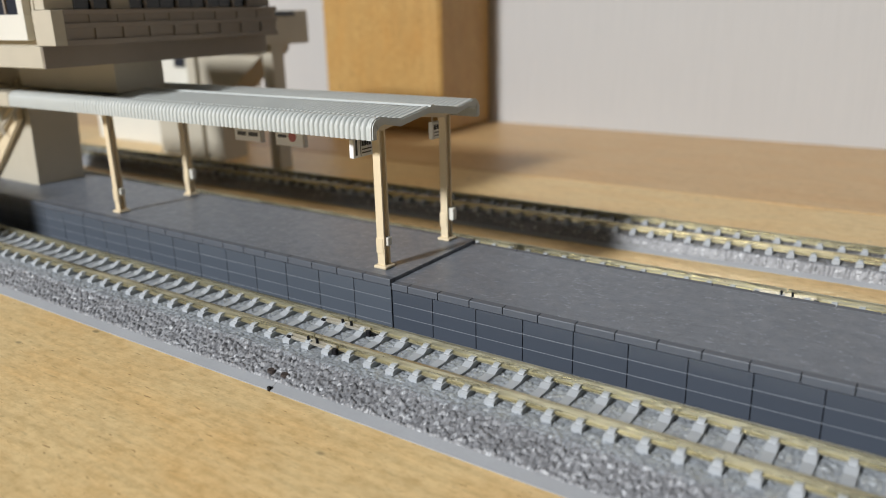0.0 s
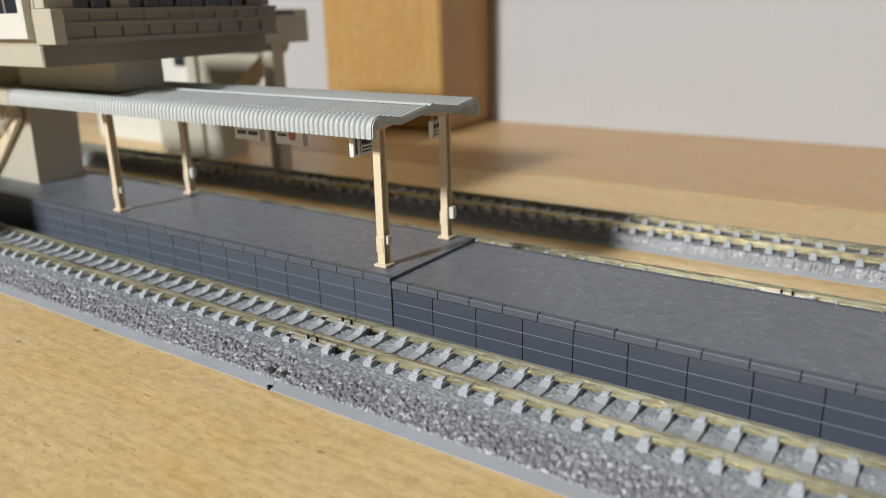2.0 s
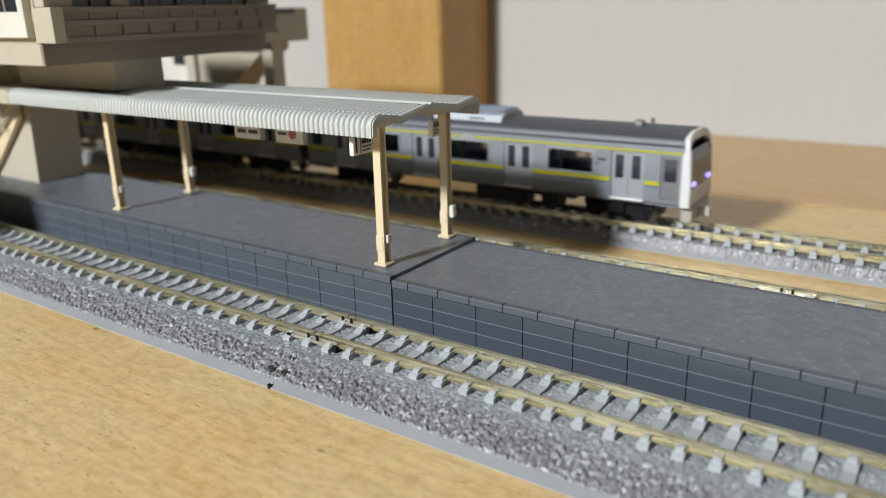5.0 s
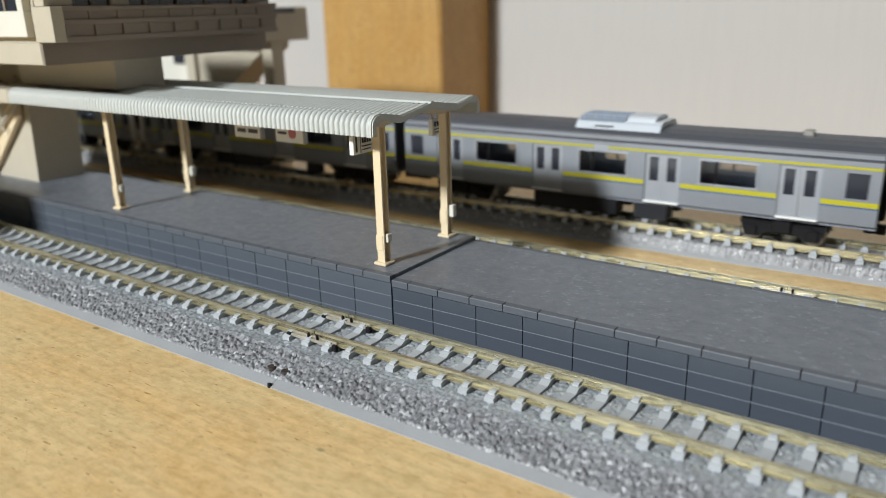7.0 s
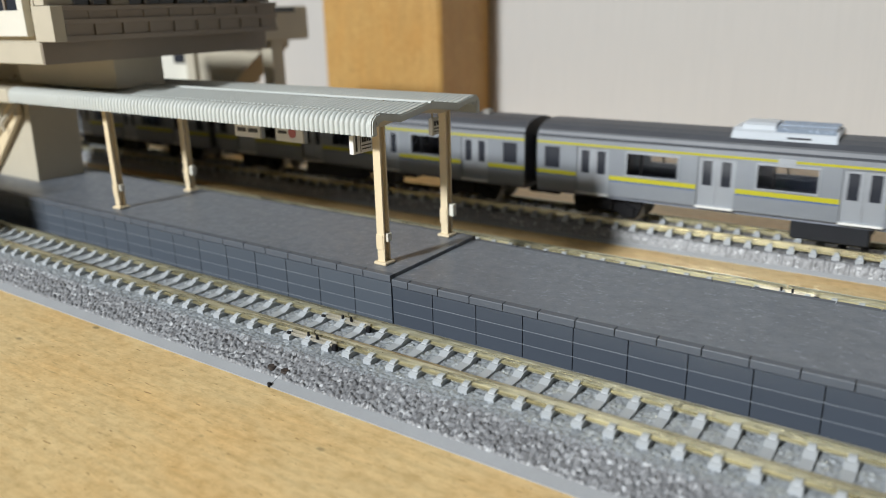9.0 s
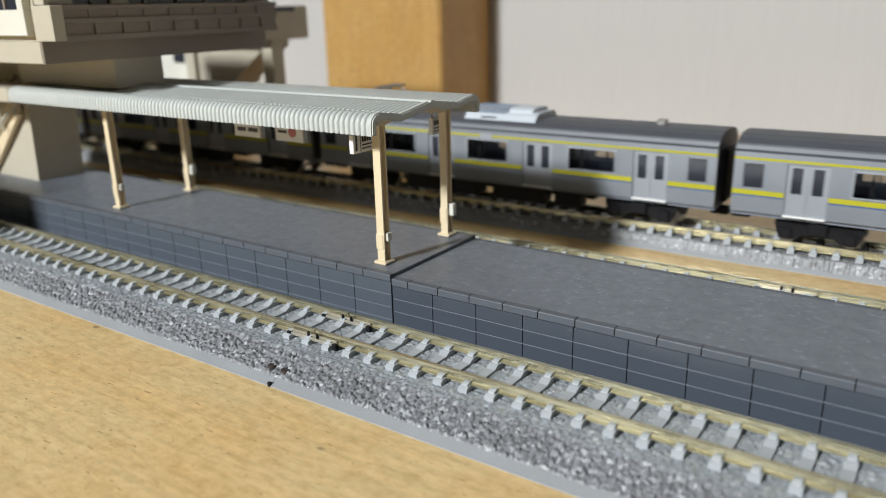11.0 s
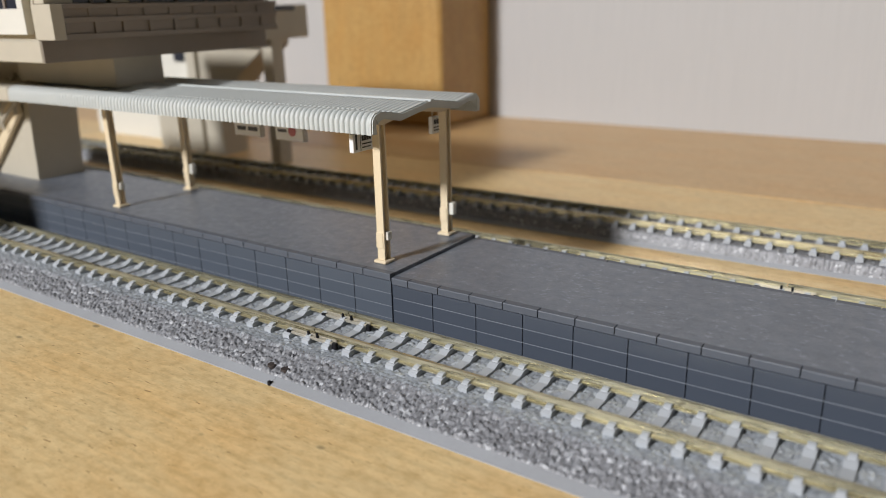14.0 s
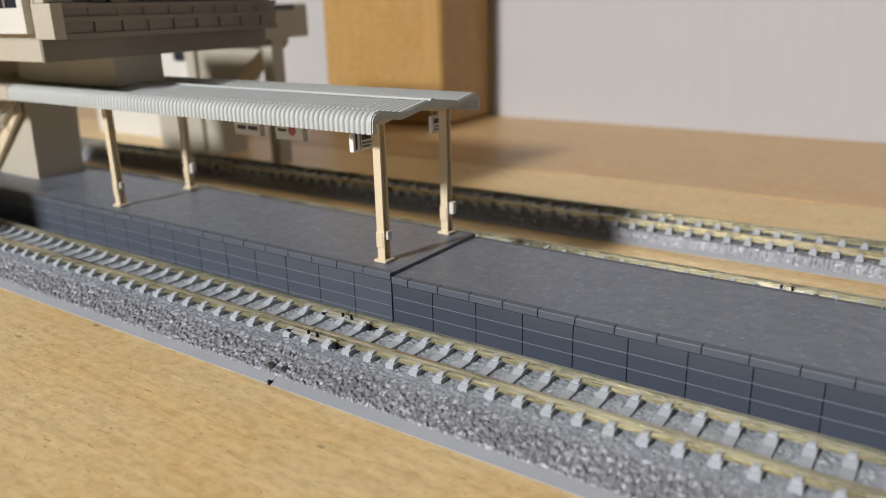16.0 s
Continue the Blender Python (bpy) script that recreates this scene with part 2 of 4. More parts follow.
def thing(name, label, category, group="", kind="", at=None):
    ob = new(name)
    ob.empty_display_size = 0.005
    if at is not None:
        ob.matrix_basis = at
    return tagged(ob, label, category, group, kind)


def solid(name, bm, material, label, category, group="", kind=""):
    return tagged(new(name, mesh_of(name, bm, material)), label, category, group, kind)


MM = 0.001
RAIL_Z = 0.0063
TRACK_B, TRACK_C, SKEW = 0.0600, 0.10202, 0.01204
SKEW_DEG = math.degrees(math.atan(SKEW))


# ---- the room ----
floor = solid("floor", cube(-2.6, 2.6, -3.7, 0.31, -0.030, -0.010), FLOOR_WOOD, "bare light brown wooden floor of wide boards", "floor", kind="structure")
for row in range(13):
    y1 = 0.292 if row == 0 else 0.165 - 0.303 * (row - 1)
    y0 = 0.165 - 0.303 * row
    for col in range(4):
        x0 = -2.6 + 1.8 * col - (0.9 if row % 2 else 0.0)
        x1 = min(x0 + 1.8, 2.6)
        x0 = max(x0, -2.6)
        if x1 - x0 > 0.02:
            part("floor_board", cube(x0 + 0.0002, x1 - 0.0002, max(y0, -3.7) + 0.0003, y1 - 0.0003, -0.0099, 0.0, 0.0005), EDGE_WOOD if row == 0 else FLOOR_WOOD, floor)
WALL_Y = 0.289
solid("wall_back", cube(-2.6, 2.6, WALL_Y, WALL_Y + 0.10, -0.03, 2.4), PAPER, "off-white wallpapered wall with fine vertical grain", "wall", kind="structure")
solid("wall_front", cube(-2.6, 2.6, -3.8, -3.7, -0.03, 2.4), ROOM_DARK, "plain brown-grey wall", "wall", kind="structure")
solid("wall_left", cube(-2.7, -2.6, -3.8, WALL_Y + 0.1, -0.03, 2.4), ROOM_DARK, "plain brown-grey wall", "wall", kind="structure")
solid("wall_right", cube(2.6, 2.7, -3.8, WALL_Y + 0.1, -0.03, 2.4), ROOM_DARK, "plain brown-grey wall", "wall", kind="structure")
solid("ceiling", cube(-2.7, 2.7, -3.8, WALL_Y + 0.1, 2.4, 2.5), PLASTER, "plain white ceiling", "ceiling", kind="structure")
solid("wooden_pillar", cube(-0.3160, -0.2337, 0.2386, WALL_Y - 0.0005, 0.0, 2.398, 0.0015), POST_WOOD, "light orange-brown wooden pillar against the wall", "pillar", kind="structure")


# ---- railway track ----
SECTION = 0.2822
PITCH = 0.00504


def roadbed(length, near, far, grid, seed):
    """Moulded ballast bed: slopes from a flat top to a thin lip, its grains raised at random."""
    rng = np.random.default_rng(seed)
    top = 0.0039
    lip = 0.0019 if near > 0.015 else 0.0009
    ys = np.arange(-near + lip, far - 0.0008 + grid / 2, grid)
    xs = np.linspace(-length / 2, length / 2, int(length / grid) + 1)
    nx, ny = len(xs), len(ys)
    z = np.where(ys < 0, np.interp(-ys, [min(0.0098, near - 0.0019), near - lip - 0.0001], [top, 0.0014]), np.interp(ys, [min(0.0084, far - 0.0019), far - 0.0008], [top, 0.0012]))
    # round grains on a jittered lattice, coarse on the slopes, packed flatter on the crown
    xx, yy = np.meshgrid(xs, ys, indexing="ij")
    pitch = 0.00062
    mx, my = int(length / pitch) + 6, int((near + far) / pitch) + 6
    jx, jy, tall = rng.uniform(-0.36, 0.36, (mx, my)), rng.uniform(-0.36, 0.36, (mx, my)), rng.uniform(0.45, 1.0, (mx, my))
    u, v = (xx + length / 2) / pitch + 2, (yy + near) / pitch + 2
    iu, iv = np.floor(u).astype(int), np.floor(v).astype(int)
    dome = np.zeros_like(xx)
    for da in (-1, 0, 1):
        for db in (-1, 0, 1):
            ka, kb = iu + da, iv + db
            d2 = (u - ka - 0.5 - jx[ka, kb]) ** 2 + (v - kb - 0.5 - jy[ka, kb]) ** 2
            dome = np.maximum(dome, tall[ka, kb] * np.sqrt(np.clip(1 - d2 / 0.52, 0, 1)))
    amp = np.where(z < top - 0.0002, 0.00105, 0.00046)
    zz = z[None, :] + amp[None, :] * (dome - 0.75) + rng.uniform(-0.00003, 0.00003, (nx, ny))
    zz[:, 0], zz[:, -1] = 0.0007, 0.0006
    verts = np.stack([xx, yy, zz], -1).reshape(-1, 3)
    i, j = np.meshgrid(np.arange(nx - 1), np.arange(ny - 1), indexing="ij")
    a = (i * ny + j).ravel()
    faces = np.stack([a, a + ny, a + ny + 1, a + 1], -1)
    me = bpy.data.meshes.new("ballast")
    me.from_pydata(verts.tolist(), [], faces.tolist())
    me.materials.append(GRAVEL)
    # wide track only: faces on the crown take the sheen-toned grey
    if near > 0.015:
        me.materials.append(CROWN_SHEEN)
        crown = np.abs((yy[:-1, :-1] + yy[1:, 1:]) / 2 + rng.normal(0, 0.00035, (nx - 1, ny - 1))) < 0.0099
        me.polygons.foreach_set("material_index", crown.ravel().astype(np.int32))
    me.shade_smooth()
    return me


def sleeper_mesh():
    bm = bmesh.new()
    # waisted concrete sleeper, its ends and rail seats broad, with a tapered block on each side of each rail
    h = 0.00480
    prism(bm, [(-0.0071, 0.0028), (-0.0071, h - 0.0003), (-0.0066, h), (-0.0030, h), (-0.0018, h - 0.00055), (0.0018, h - 0.00055), (0.0030, h), (0.0066, h), (0.0071, h - 0.0003), (0.0071, 0.0028)], -0.00086, 0.00086)
    for rail in (-0.00485, 0.00485):
        for s in (-1, 1):
            prism(bm, [(rail + s * 0.00030, h - 0.0002), (rail + s * 0.00030, h + 0.00050), (rail + s * 0.00100, h + 0.00050), (rail + s * 0.00150, h + 0.00020), (rail + s * 0.00165, h - 0.0002)], -0.00056, 0.00056)
    return mesh_of("sleeper", bm, CONCRETE)


def rail_bm(length, y):
    z = RAIL_Z
    o = [(-0.0007, 0.0046), (0.0007, 0.0046), (0.0007, 0.0048), (0.0002, 0.0050), (0.0002, z - 0.0006), (0.00035, z - 0.00045), (0.00035, z - 0.00006), (0.00026, z), (-0.00026, z), (-0.00035, z - 0.00006), (-0.00035, z - 0.00045), (-0.0002, z - 0.0006), (-0.0002, 0.0050), (-0.0007, 0.0048)]
    return prism(bmesh.new(), [(y + p[0], p[1]) for p in o], -length / 2 + 0.00015, length / 2 - 0.00015)


SLEEPER = sleeper_mesh()


def track_section(label, group, near, far, grid, seed, single=True):
    t = thing("railway_track", label, "model track", group)
    part("roadbed", prism(bmesh.new(), [(-near, 0.0), (-near, 0.0002), (-near + (0.0020 if near > 0.015 else 0.0009), 0.0009), (-min(0.0086, near - 0.0032), 0.0026), (min(0.0070, far - 0.0032), 0.0026), (far - 0.0009, 0.0007), (far, 0.0006), (far, 0.0)], -SECTION / 2 + 0.00004, SECTION / 2 - 0.00004), BASE_GREY, t)
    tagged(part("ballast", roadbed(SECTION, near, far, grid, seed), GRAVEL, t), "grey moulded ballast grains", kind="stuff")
    for y in (-0.00485, 0.00485):
        r = part("rail", rail_bm(SECTION, y), RAIL, t, "dull brass-coloured metal rail")
        for s in (-1, 1):
            if s > 0:
                j = bmesh.new()
                x = SECTION / 2
                for d in (-1, 1):
                    box(j, x - 0.0058, x + 0.0058, y + d * 0.00062 - 0.00016, y + d * 0.00062 + 0.00016, 0.0049, 0.0055, 0.00005)
                    box(j, x - 0.0062, x + 0.0062, y + d * 0.0012 - 0.00016, y + d * 0.0012 + 0.00016, 0.0045, 0.0051, 0.00006)
                c = bmesh.new()
                for q in (-0.0010, 0.0012):
                    box(c, x + q - 0.00022, x + q + 0.00022, y - 0.0012, y - 0.0008, 0.0049, 0.0060, 0.00005)
                for q in (-0.0058, 0.0058):
                    box(c, x + q - 0.0005, x + q + 0.0005, y - 0.0017, y - 0.0009, 0.0040, 0.0052, 0.0001)
                part("joint_clip", c, UNDER, t, "tiny black clip at the rail joint")
                part("rail_joiner", j, JOINER, t, "small bright metal rail joiner")
    if near > 0.015:
        for q in (0.0007, -0.0027):
            bm = bmesh.new()
            bmesh.ops.create_cone(bm, cap_ends=True, segments=14, radius1=0.0009, radius2=0.0008, depth=0.0010, matrix=pose(SECTION / 2 + q, -0.0140, 0.0016))
            part("slot", bm, SLOT_BROWN, t, "small dark slot in the ballast")
        part("end_notch", cube(SECTION / 2 - 0.0003, SECTION / 2 + 0.0003, -near - 0.0001, -near + 0.0004, 0.0, 0.0008), UNDER, t)
    n = 56
    xs = [-SECTION / 2 + PITCH * (k + 0.5) + 0.0016 for k in range(n)]
    if single:
        for x in xs:
            part("sleeper", SLEEPER, CONCRETE, t).location = (x, 0, 0)
    else:
        bm = bmesh.new()
        for x in xs:
            bm.from_mesh(SLEEPER)
            bmesh.ops.translate(bm, verts=bm.verts[-len(SLEEPER.vertices):], vec=(x, 0, 0))
        tagged(part("sleepers", bm, CONCRETE, t), kind="stuff")
    return t


def lay(near, far, grid, seed, xs, y, skew, label, group, wide_from, wide_to):
    """Sections end to end; those out in the room keep their sleepers in one piece."""
    full, plain = None, None
    for x in xs:
        m = pose(x, y + skew * x, 0, 0, 0, math.degrees(math.atan(skew)))
        if wide_from < x < wide_to:
            if full is None:
                full = track_section(label, group, near, far, grid, seed)
                full.matrix_basis = m
            else:
                copy_thing(full, m)
        elif plain is None:
            plain = track_section(label, group, near, far, 0.0016, seed + 7, single=False)
            plain.matrix_basis = m
        else:
            copy_thing(plain, m)


# two dark slots in the ballast shoulder beside the joint
A_JOINT, B_JOINT = -0.0957, -0.0262
lay(0.0175, 0.0112, 0.00021, 3, [A_JOINT + SECTION * (k + 0.5) for k in range(-3, 2)], 0.0, 0.0,
    "grey ballasted model track with wide shoulder", "tracks beside the platform", -0.52, 0.16)
lay(0.0093, 0.0093, 0.00032, 5, [B_JOINT + SECTION * (k + 0.5) for k in range(-3, 2)], TRACK_B, 0.0,
    "grey ballasted model track behind the platform", "tracks beside the platform", -0.52, 0.16)
lay(0.0093, 0.0093, 0.00026, 9, [0.035 + SECTION * (k + 0.5) for k in range(-9, 9)], TRACK_C, SKEW,
    "grey ballasted model track on the wooden floor", "train track", -0.52, 0.20)


# ---- platform ----
def stone_bm(w):
    """Coping stone, flush with the deck, its outer edge rounded over."""
    bm = bmesh.new()
    prism(bm, [(-0.00125, -0.0014), (-0.00125, -0.00016), (-0.00119, -0.00006), (-0.00105, -0.00001), (0.00028, 0.0), (0.00028, -0.0014)], -w / 2 + 0.00010, w / 2 - 0.00010)
    return bm


def platform(name, x0, x1, top, label, face):
    t = thing(name, label, "station platform", "platform sections")
    y0, y1 = 0.0121, 0.0440
    part("deck", cube(x0, x1, y0 + 0.0014, y1 - 0.0014, top - 0.0015, top), DECK, t, "smooth dark grey deck")
    part("core", cube(x0 + 0.0002, x1 - 0.0002, y0 + 0.0004, y1 - 0.0004, 0.0, top - 0.0015), GROOVE, t)
    stone = None
    step = 0.00718
    lx = x1
    while lx > x0 + 0.0005:
        w = min(step, lx - x0)
        if w == step:
            if stone is None:
                stone = mesh_of("coping_stone", stone_bm(w), COPING)
            me = stone
        else:
            me = mesh_of("coping_stone", stone_bm(w), COPING)
        for y, r in ((y0 + 0.0011, 0), (y1 - 0.0011, 180)):
            part("coping_stone", me, COPING, t).matrix_basis = pose(lx - w / 2, y, top, 0, 0, r)
        lx -= step
    wide, rows = 0.00993, 4
    zs = [0.0, top - 1.55 * MM - 3 * 2.75 * MM, top - 1.55 * MM - 2 * 2.75 * MM, top - 1.55 * MM - 2.75 * MM, top - 1.55 * MM]
    blocks = {}
    strip = mesh_of("joint", cube(-0.00012, 0.00012, 0.00036, 0.00052, 0.0, top - 0.0016), UNDER)
    for k in (1, 2, 3):
        for y in (y0 + 0.0002, y1 - 0.0002):
            part("mortar_line", cube(x0 + 0.0003, x1 - 0.0003, y - 0.00015, y + 0.00015, zs[k] - 0.00006, zs[k] + 0.00006), GROOVE, t, "pale joint line")
    lx = x1
    while lx > x0 + 0.001:
        w = min(wide, lx - x0)
        for k in range(rows):
            h = zs[k + 1] - zs[k]
            key = (round(w, 5), round(h, 5))
            if key not in blocks:
                blocks[key] = mesh_of("wall_block", cube(-w / 2 + 0.00008, w / 2 - 0.00008, 0.0, 0.0005, -h / 2 + 0.00006, h / 2 - 0.00006, 0.00004), face)
            for y, r in ((y0, 0), (y1, 180)):
                part("wall_block", blocks[key], face, t).matrix_basis = pose(lx - w / 2, y, (zs[k] + zs[k + 1]) / 2, 0, 0, r)
        if lx < x1:
            for y, r in ((y0, 0), (y1, 180)):
                part("joint", strip, WALL_BLUE, t).matrix_basis = pose(lx, y, 0, 0, 0, r)
        lx -= wide
    return t


platform("station_platform", -0.0905, 0.1577, 0.0122, "dark slate-grey model platform, slightly lower section", WALL_BLUE)
platform("station_platform", -0.3895, -0.09068, 0.0129, "dark slate-grey model platform under the canopy", WALL_SHEEN)


# ---- canopy ----
ROOF_LINE = [(9.1, 41.0), (9.1, 43.3), (9.5, 44.3), (10.4, 45.0), (11.7, 45.2), (18.2, 44.15), (27.4, 45.5), (28.8, 45.5), (38.1, 44.15), (44.6, 45.2), (45.9, 45.0), (46.8, 44.3), (47.2, 43.3), (47.2, 41.0)]


def canopy(x0, x1):
    t = thing("platform_canopy", "pale grey corrugated canopy on cream posts over the platform", "canopy")
    line = [(y * MM, z * MM) for y, z in ROOF_LINE]

    def inset(d):
        out = []
        for y, z in line:
            out.append((y + (d if y < 0.012 else -d if y > 0.0443 else 0), z - (d if z > 0.0440 else 0)))
        return out
    shell = inset(0.0005)
    bm = bmesh.new()
    prism(bm, shell + [(y, z) for y, z in inset(0.0014)][::-1], x0, x1)
    part("roof_sheet", bm, ROOF_GREY, t, "pale grey sheet with rolled eaves")
    # raised ribs across the roof, broken by two seams and the ridge
    rib = bmesh.new()
    step = 0.00132
    n = int((x1 - x0) / step)
    inner = inset(0.0006)
    for k in range(n):
        a = x1 - 0.0004 - k * step
        full = [(line[i], inner[i]) for i in range(14)]

        def strip(pts, half=0.00062):
            lines = []
            for (y, z), (iy, iz) in pts:
                lines.append([rib.verts.new((a + half * w, iy + (y - iy) * f, iz + (z - iz) * f)) for w, f in ((-1, 0), (-0.78, 0.62), (-0.40, 0.95), (0.40, 0.95), (0.78, 0.62), (1, 0))])
            for p, q in zip(lines, lines[1:]):
                for i in range(5):
                    rib.faces.new((p[i], p[i + 1], q[i + 1], q[i]))
            for end in (lines[0][::-1], lines[-1]):
                rib.faces.new([rib.verts.new(v.co) for v in end])

        def between(i, f):
            (y0, z0), (y1, z1) = line[i], line[i + 1]
            (a0, b0), (a1, b1) = inner[i], inner[i + 1]
            return ((y0 + (y1 - y0) * f, z0 + (z1 - z0) * f), (a0 + (a1 - a0) * f, b0 + (b1 - b0) * f))
        strip(full[0:5] + [between(4, 0.93)])
        strip([between(5, 0.06), between(5, 0.92)], 0.00052)
        strip([between(7, 0.08), between(7, 0.94)], 0.00052)
        strip([between(8, 0.07)] + full[9:14])
    bmesh.ops.recalc_face_normals(rib, faces=rib.faces[:])
    part("corrugation", rib, ROOF_GREY, t, "raised corrugation ribs", smooth=True)
    ends = prism(bmesh.new(), [(y, z) for y, z in line] + [(y, z) for y, z in inset(0.0016)][::-1], x1, x1 + 0.0007)
    bmesh.ops.bevel(ends, geom=[e for e in ends.edges if all(v.co.x > x1 + 0.0005 for v in e.verts)], offset=0.00025, segments=2, affect="EDGES")
    part("end_trim", ends, ROOF_GREY, t)
    part("ridge_cap", prism(bmesh.new(), [(0.0273, 0.0453), (0.0276, 0.0457), (0.0286, 0.0457), (0.0289, 0.0453)], x0, x1 + 0.0012), ROOF_GREY, t)
    for k in range(4):
        px = -0.0965 - 0.0925 * k
        if px < x0:
            break
        for y, sgn in ((0.0175, -1), (0.0408, 1)):
            post = part("post", prism(bmesh.new(), [(px + a * MM, y + b * MM) for a, b in ((-0.92, -1.0), (0.92, -1.0), (0.92, -0.6), (0.3, -0.5), (0.3, 0.5), (0.92, 0.6), (0.92, 1.0), (-0.92, 1.0), (-0.92, 0.6), (-0.3, 0.5), (-0.3, -0.5), (-0.92, -0.6))], 0.0131, 0.0432, "z"), CREAM, t, "cream H-section post")
            part("base_plate", cube(px - 0.0016, px + 0.0016, y - 0.0017, y + 0.0017, 0.0129, 0.0136, 0.0002), CREAM, post)
            part("sleeve", cube(px - 0.00122, px + 0.0008, y - 0.00115, y - 0.0005, 0.0160, 0.0195, 0.0002), CREAM, post)
            part("junction_box", cube(px + 0.0004, px + (0.0015 if sgn < 0 else 0.0021), y - 0.0004, y + 0.0010, 0.0178, 0.0196 if sgn < 0 else 0.0206, 0.0001), IVORY, post)
        bm = bmesh.new()
        under = [(9.9, 43.2), (11.0, 43.9), (18.2, 43.1), (28.1, 44.3), (38.1, 43.1), (45.3, 43.9), (46.4, 43.2)]
        lower = [(44.5, 42.4), (38.6, 41.5), (28.1, 43.0), (17.7, 41.5), (11.5, 42.4)]
        prism(bm, [(a * MM, b * MM) for a, b in under + lower], px - 0.0009, px + 0.0009)
        part("cross_beam", bm, CREAM, t)
    return t


canopy(-0.2225, -0.0918)


# ---- overhead station building ----
def station():
    t = thing("station_building", "beige model station hall raised above the tracks", "station building")
    xf, xs, back, y0, y1 = -0.1765, -0.1830, -0.290, -0.0005, 0.0700
    part("floor_slab", cube(back, xs, y0, y1, 0.0527, 0.0578, 0.0002), BEIGE, t, "beige floor slab edge")
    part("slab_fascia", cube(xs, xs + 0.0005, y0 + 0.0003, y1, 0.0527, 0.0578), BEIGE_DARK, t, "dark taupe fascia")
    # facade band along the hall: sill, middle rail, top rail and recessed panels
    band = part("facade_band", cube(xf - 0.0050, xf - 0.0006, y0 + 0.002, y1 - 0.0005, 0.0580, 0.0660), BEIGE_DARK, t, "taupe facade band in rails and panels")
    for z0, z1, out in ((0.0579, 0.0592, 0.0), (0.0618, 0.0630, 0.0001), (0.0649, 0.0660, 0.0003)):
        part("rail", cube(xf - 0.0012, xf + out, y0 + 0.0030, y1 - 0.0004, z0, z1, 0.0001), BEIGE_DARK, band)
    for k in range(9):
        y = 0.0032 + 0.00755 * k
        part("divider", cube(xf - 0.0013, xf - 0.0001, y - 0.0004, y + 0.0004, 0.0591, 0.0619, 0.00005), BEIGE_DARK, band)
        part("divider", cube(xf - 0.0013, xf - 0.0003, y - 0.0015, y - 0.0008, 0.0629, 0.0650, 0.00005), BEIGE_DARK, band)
    # corner pier and near wall
    part("corner_pier", cube(xs - 0.0012, xf + 0.0004, y0, y0 + 0.0030, 0.0580, 0.0660, 0.0001), BEIGE, t)
    part("near_wall", cube(back, xs - 0.0010, y0 + 0.0006, y0 + 0.0030, 0.0578, 0.0722, 0.0001), BEIGE, t)
    panel = bmesh.new()
    box(panel, -0.232, xs - 0.0022, y0 - 0.0014, y0 + 0.0006, 0.0593, 0.0652, 0.0001)
    box(panel, xs - 0.0047, xs - 0.0022, y0 - 0.0014, y0 + 0.0006, 0.0652, 0.0718, 0.0001)
    box(panel, -0.232, -0.2295, y0 - 0.0014, y0 + 0.0006, 0.0652, 0.0718, 0.0001)
    part("window_surround", panel, IVORY, t, "bright ivory window surround")
    for k in range(3):
        x = xs - 0.0049 - 0.0136 * k
        w = part("window", cube(x - 0.0132, x - 0.0002, y0 - 0.0002, y0 + 0.0005, 0.0653, 0.0712), DARK_GLASS, t, "dark window pane")
        part("mullion", cube(x - 0.0072, x - 0.0064, y0 - 0.0007, y0 - 0.0001, 0.0653, 0.0712), BEIGE_DARK, w)
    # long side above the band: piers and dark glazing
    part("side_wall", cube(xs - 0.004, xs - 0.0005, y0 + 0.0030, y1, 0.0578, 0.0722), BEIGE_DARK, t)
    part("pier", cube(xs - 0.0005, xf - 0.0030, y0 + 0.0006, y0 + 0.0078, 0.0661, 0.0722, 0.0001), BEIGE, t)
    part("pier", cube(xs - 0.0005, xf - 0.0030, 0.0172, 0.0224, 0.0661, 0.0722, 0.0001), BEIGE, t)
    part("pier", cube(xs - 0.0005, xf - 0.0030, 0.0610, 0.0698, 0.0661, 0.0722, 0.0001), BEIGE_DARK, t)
    for a, b in ((0.0080, 0.0170), (0.0226, 0.0320), (0.0322, 0.0420), (0.0422, 0.0515), (0.0517, 0.0608)):
        g = part("window", cube(xs - 0.0003, xf - 0.0040, a, b, 0.0662, 0.0712), DARK_GLASS, t, "dark window pane with lilac tinge")
        part("mullion", cube(xf - 0.0041, xf - 0.0034, (a + b) / 2 - 0.0004, (a + b) / 2 + 0.0004, 0.0662, 0.0712), BEIGE_DARK, g)
    part("roof", cube(back - 0.003, xf + 0.004, y0 - 0.002, y1 + 0.001, 0.0722, 0.0738, 0.0003), BEIGE, t)
    # stair housing that comes down through the canopy
    part("stair_housing", cube(-0.2340, -0.1860, 0.0196, 0.0345, 0.0449, 0.0527, 0.0002), BEIGE, t)
    # wing towards the far side, on a leg
    part("wing", cube(-0.300, -0.2400, 0.1200, 0.1482, 0.0516, 0.0650, 0.0002), BEIGE, t)
    part("wing_window", cube(-0.2398, -0.2392, 0.1290, 0.1400, 0.0628, 0.0646), DARK_GLASS, t)
    part("leg", cube(-0.2460, -0.2402, 0.1262, 0.1330, 0.0, 0.0516, 0.0002), BEIGE, t, "beige square leg")
    part("leg", cube(-0.2960, -0.2902, 0.1262, 0.1330, 0.0, 0.0516, 0.0002), BEIGE, t, "beige square leg")
    return t


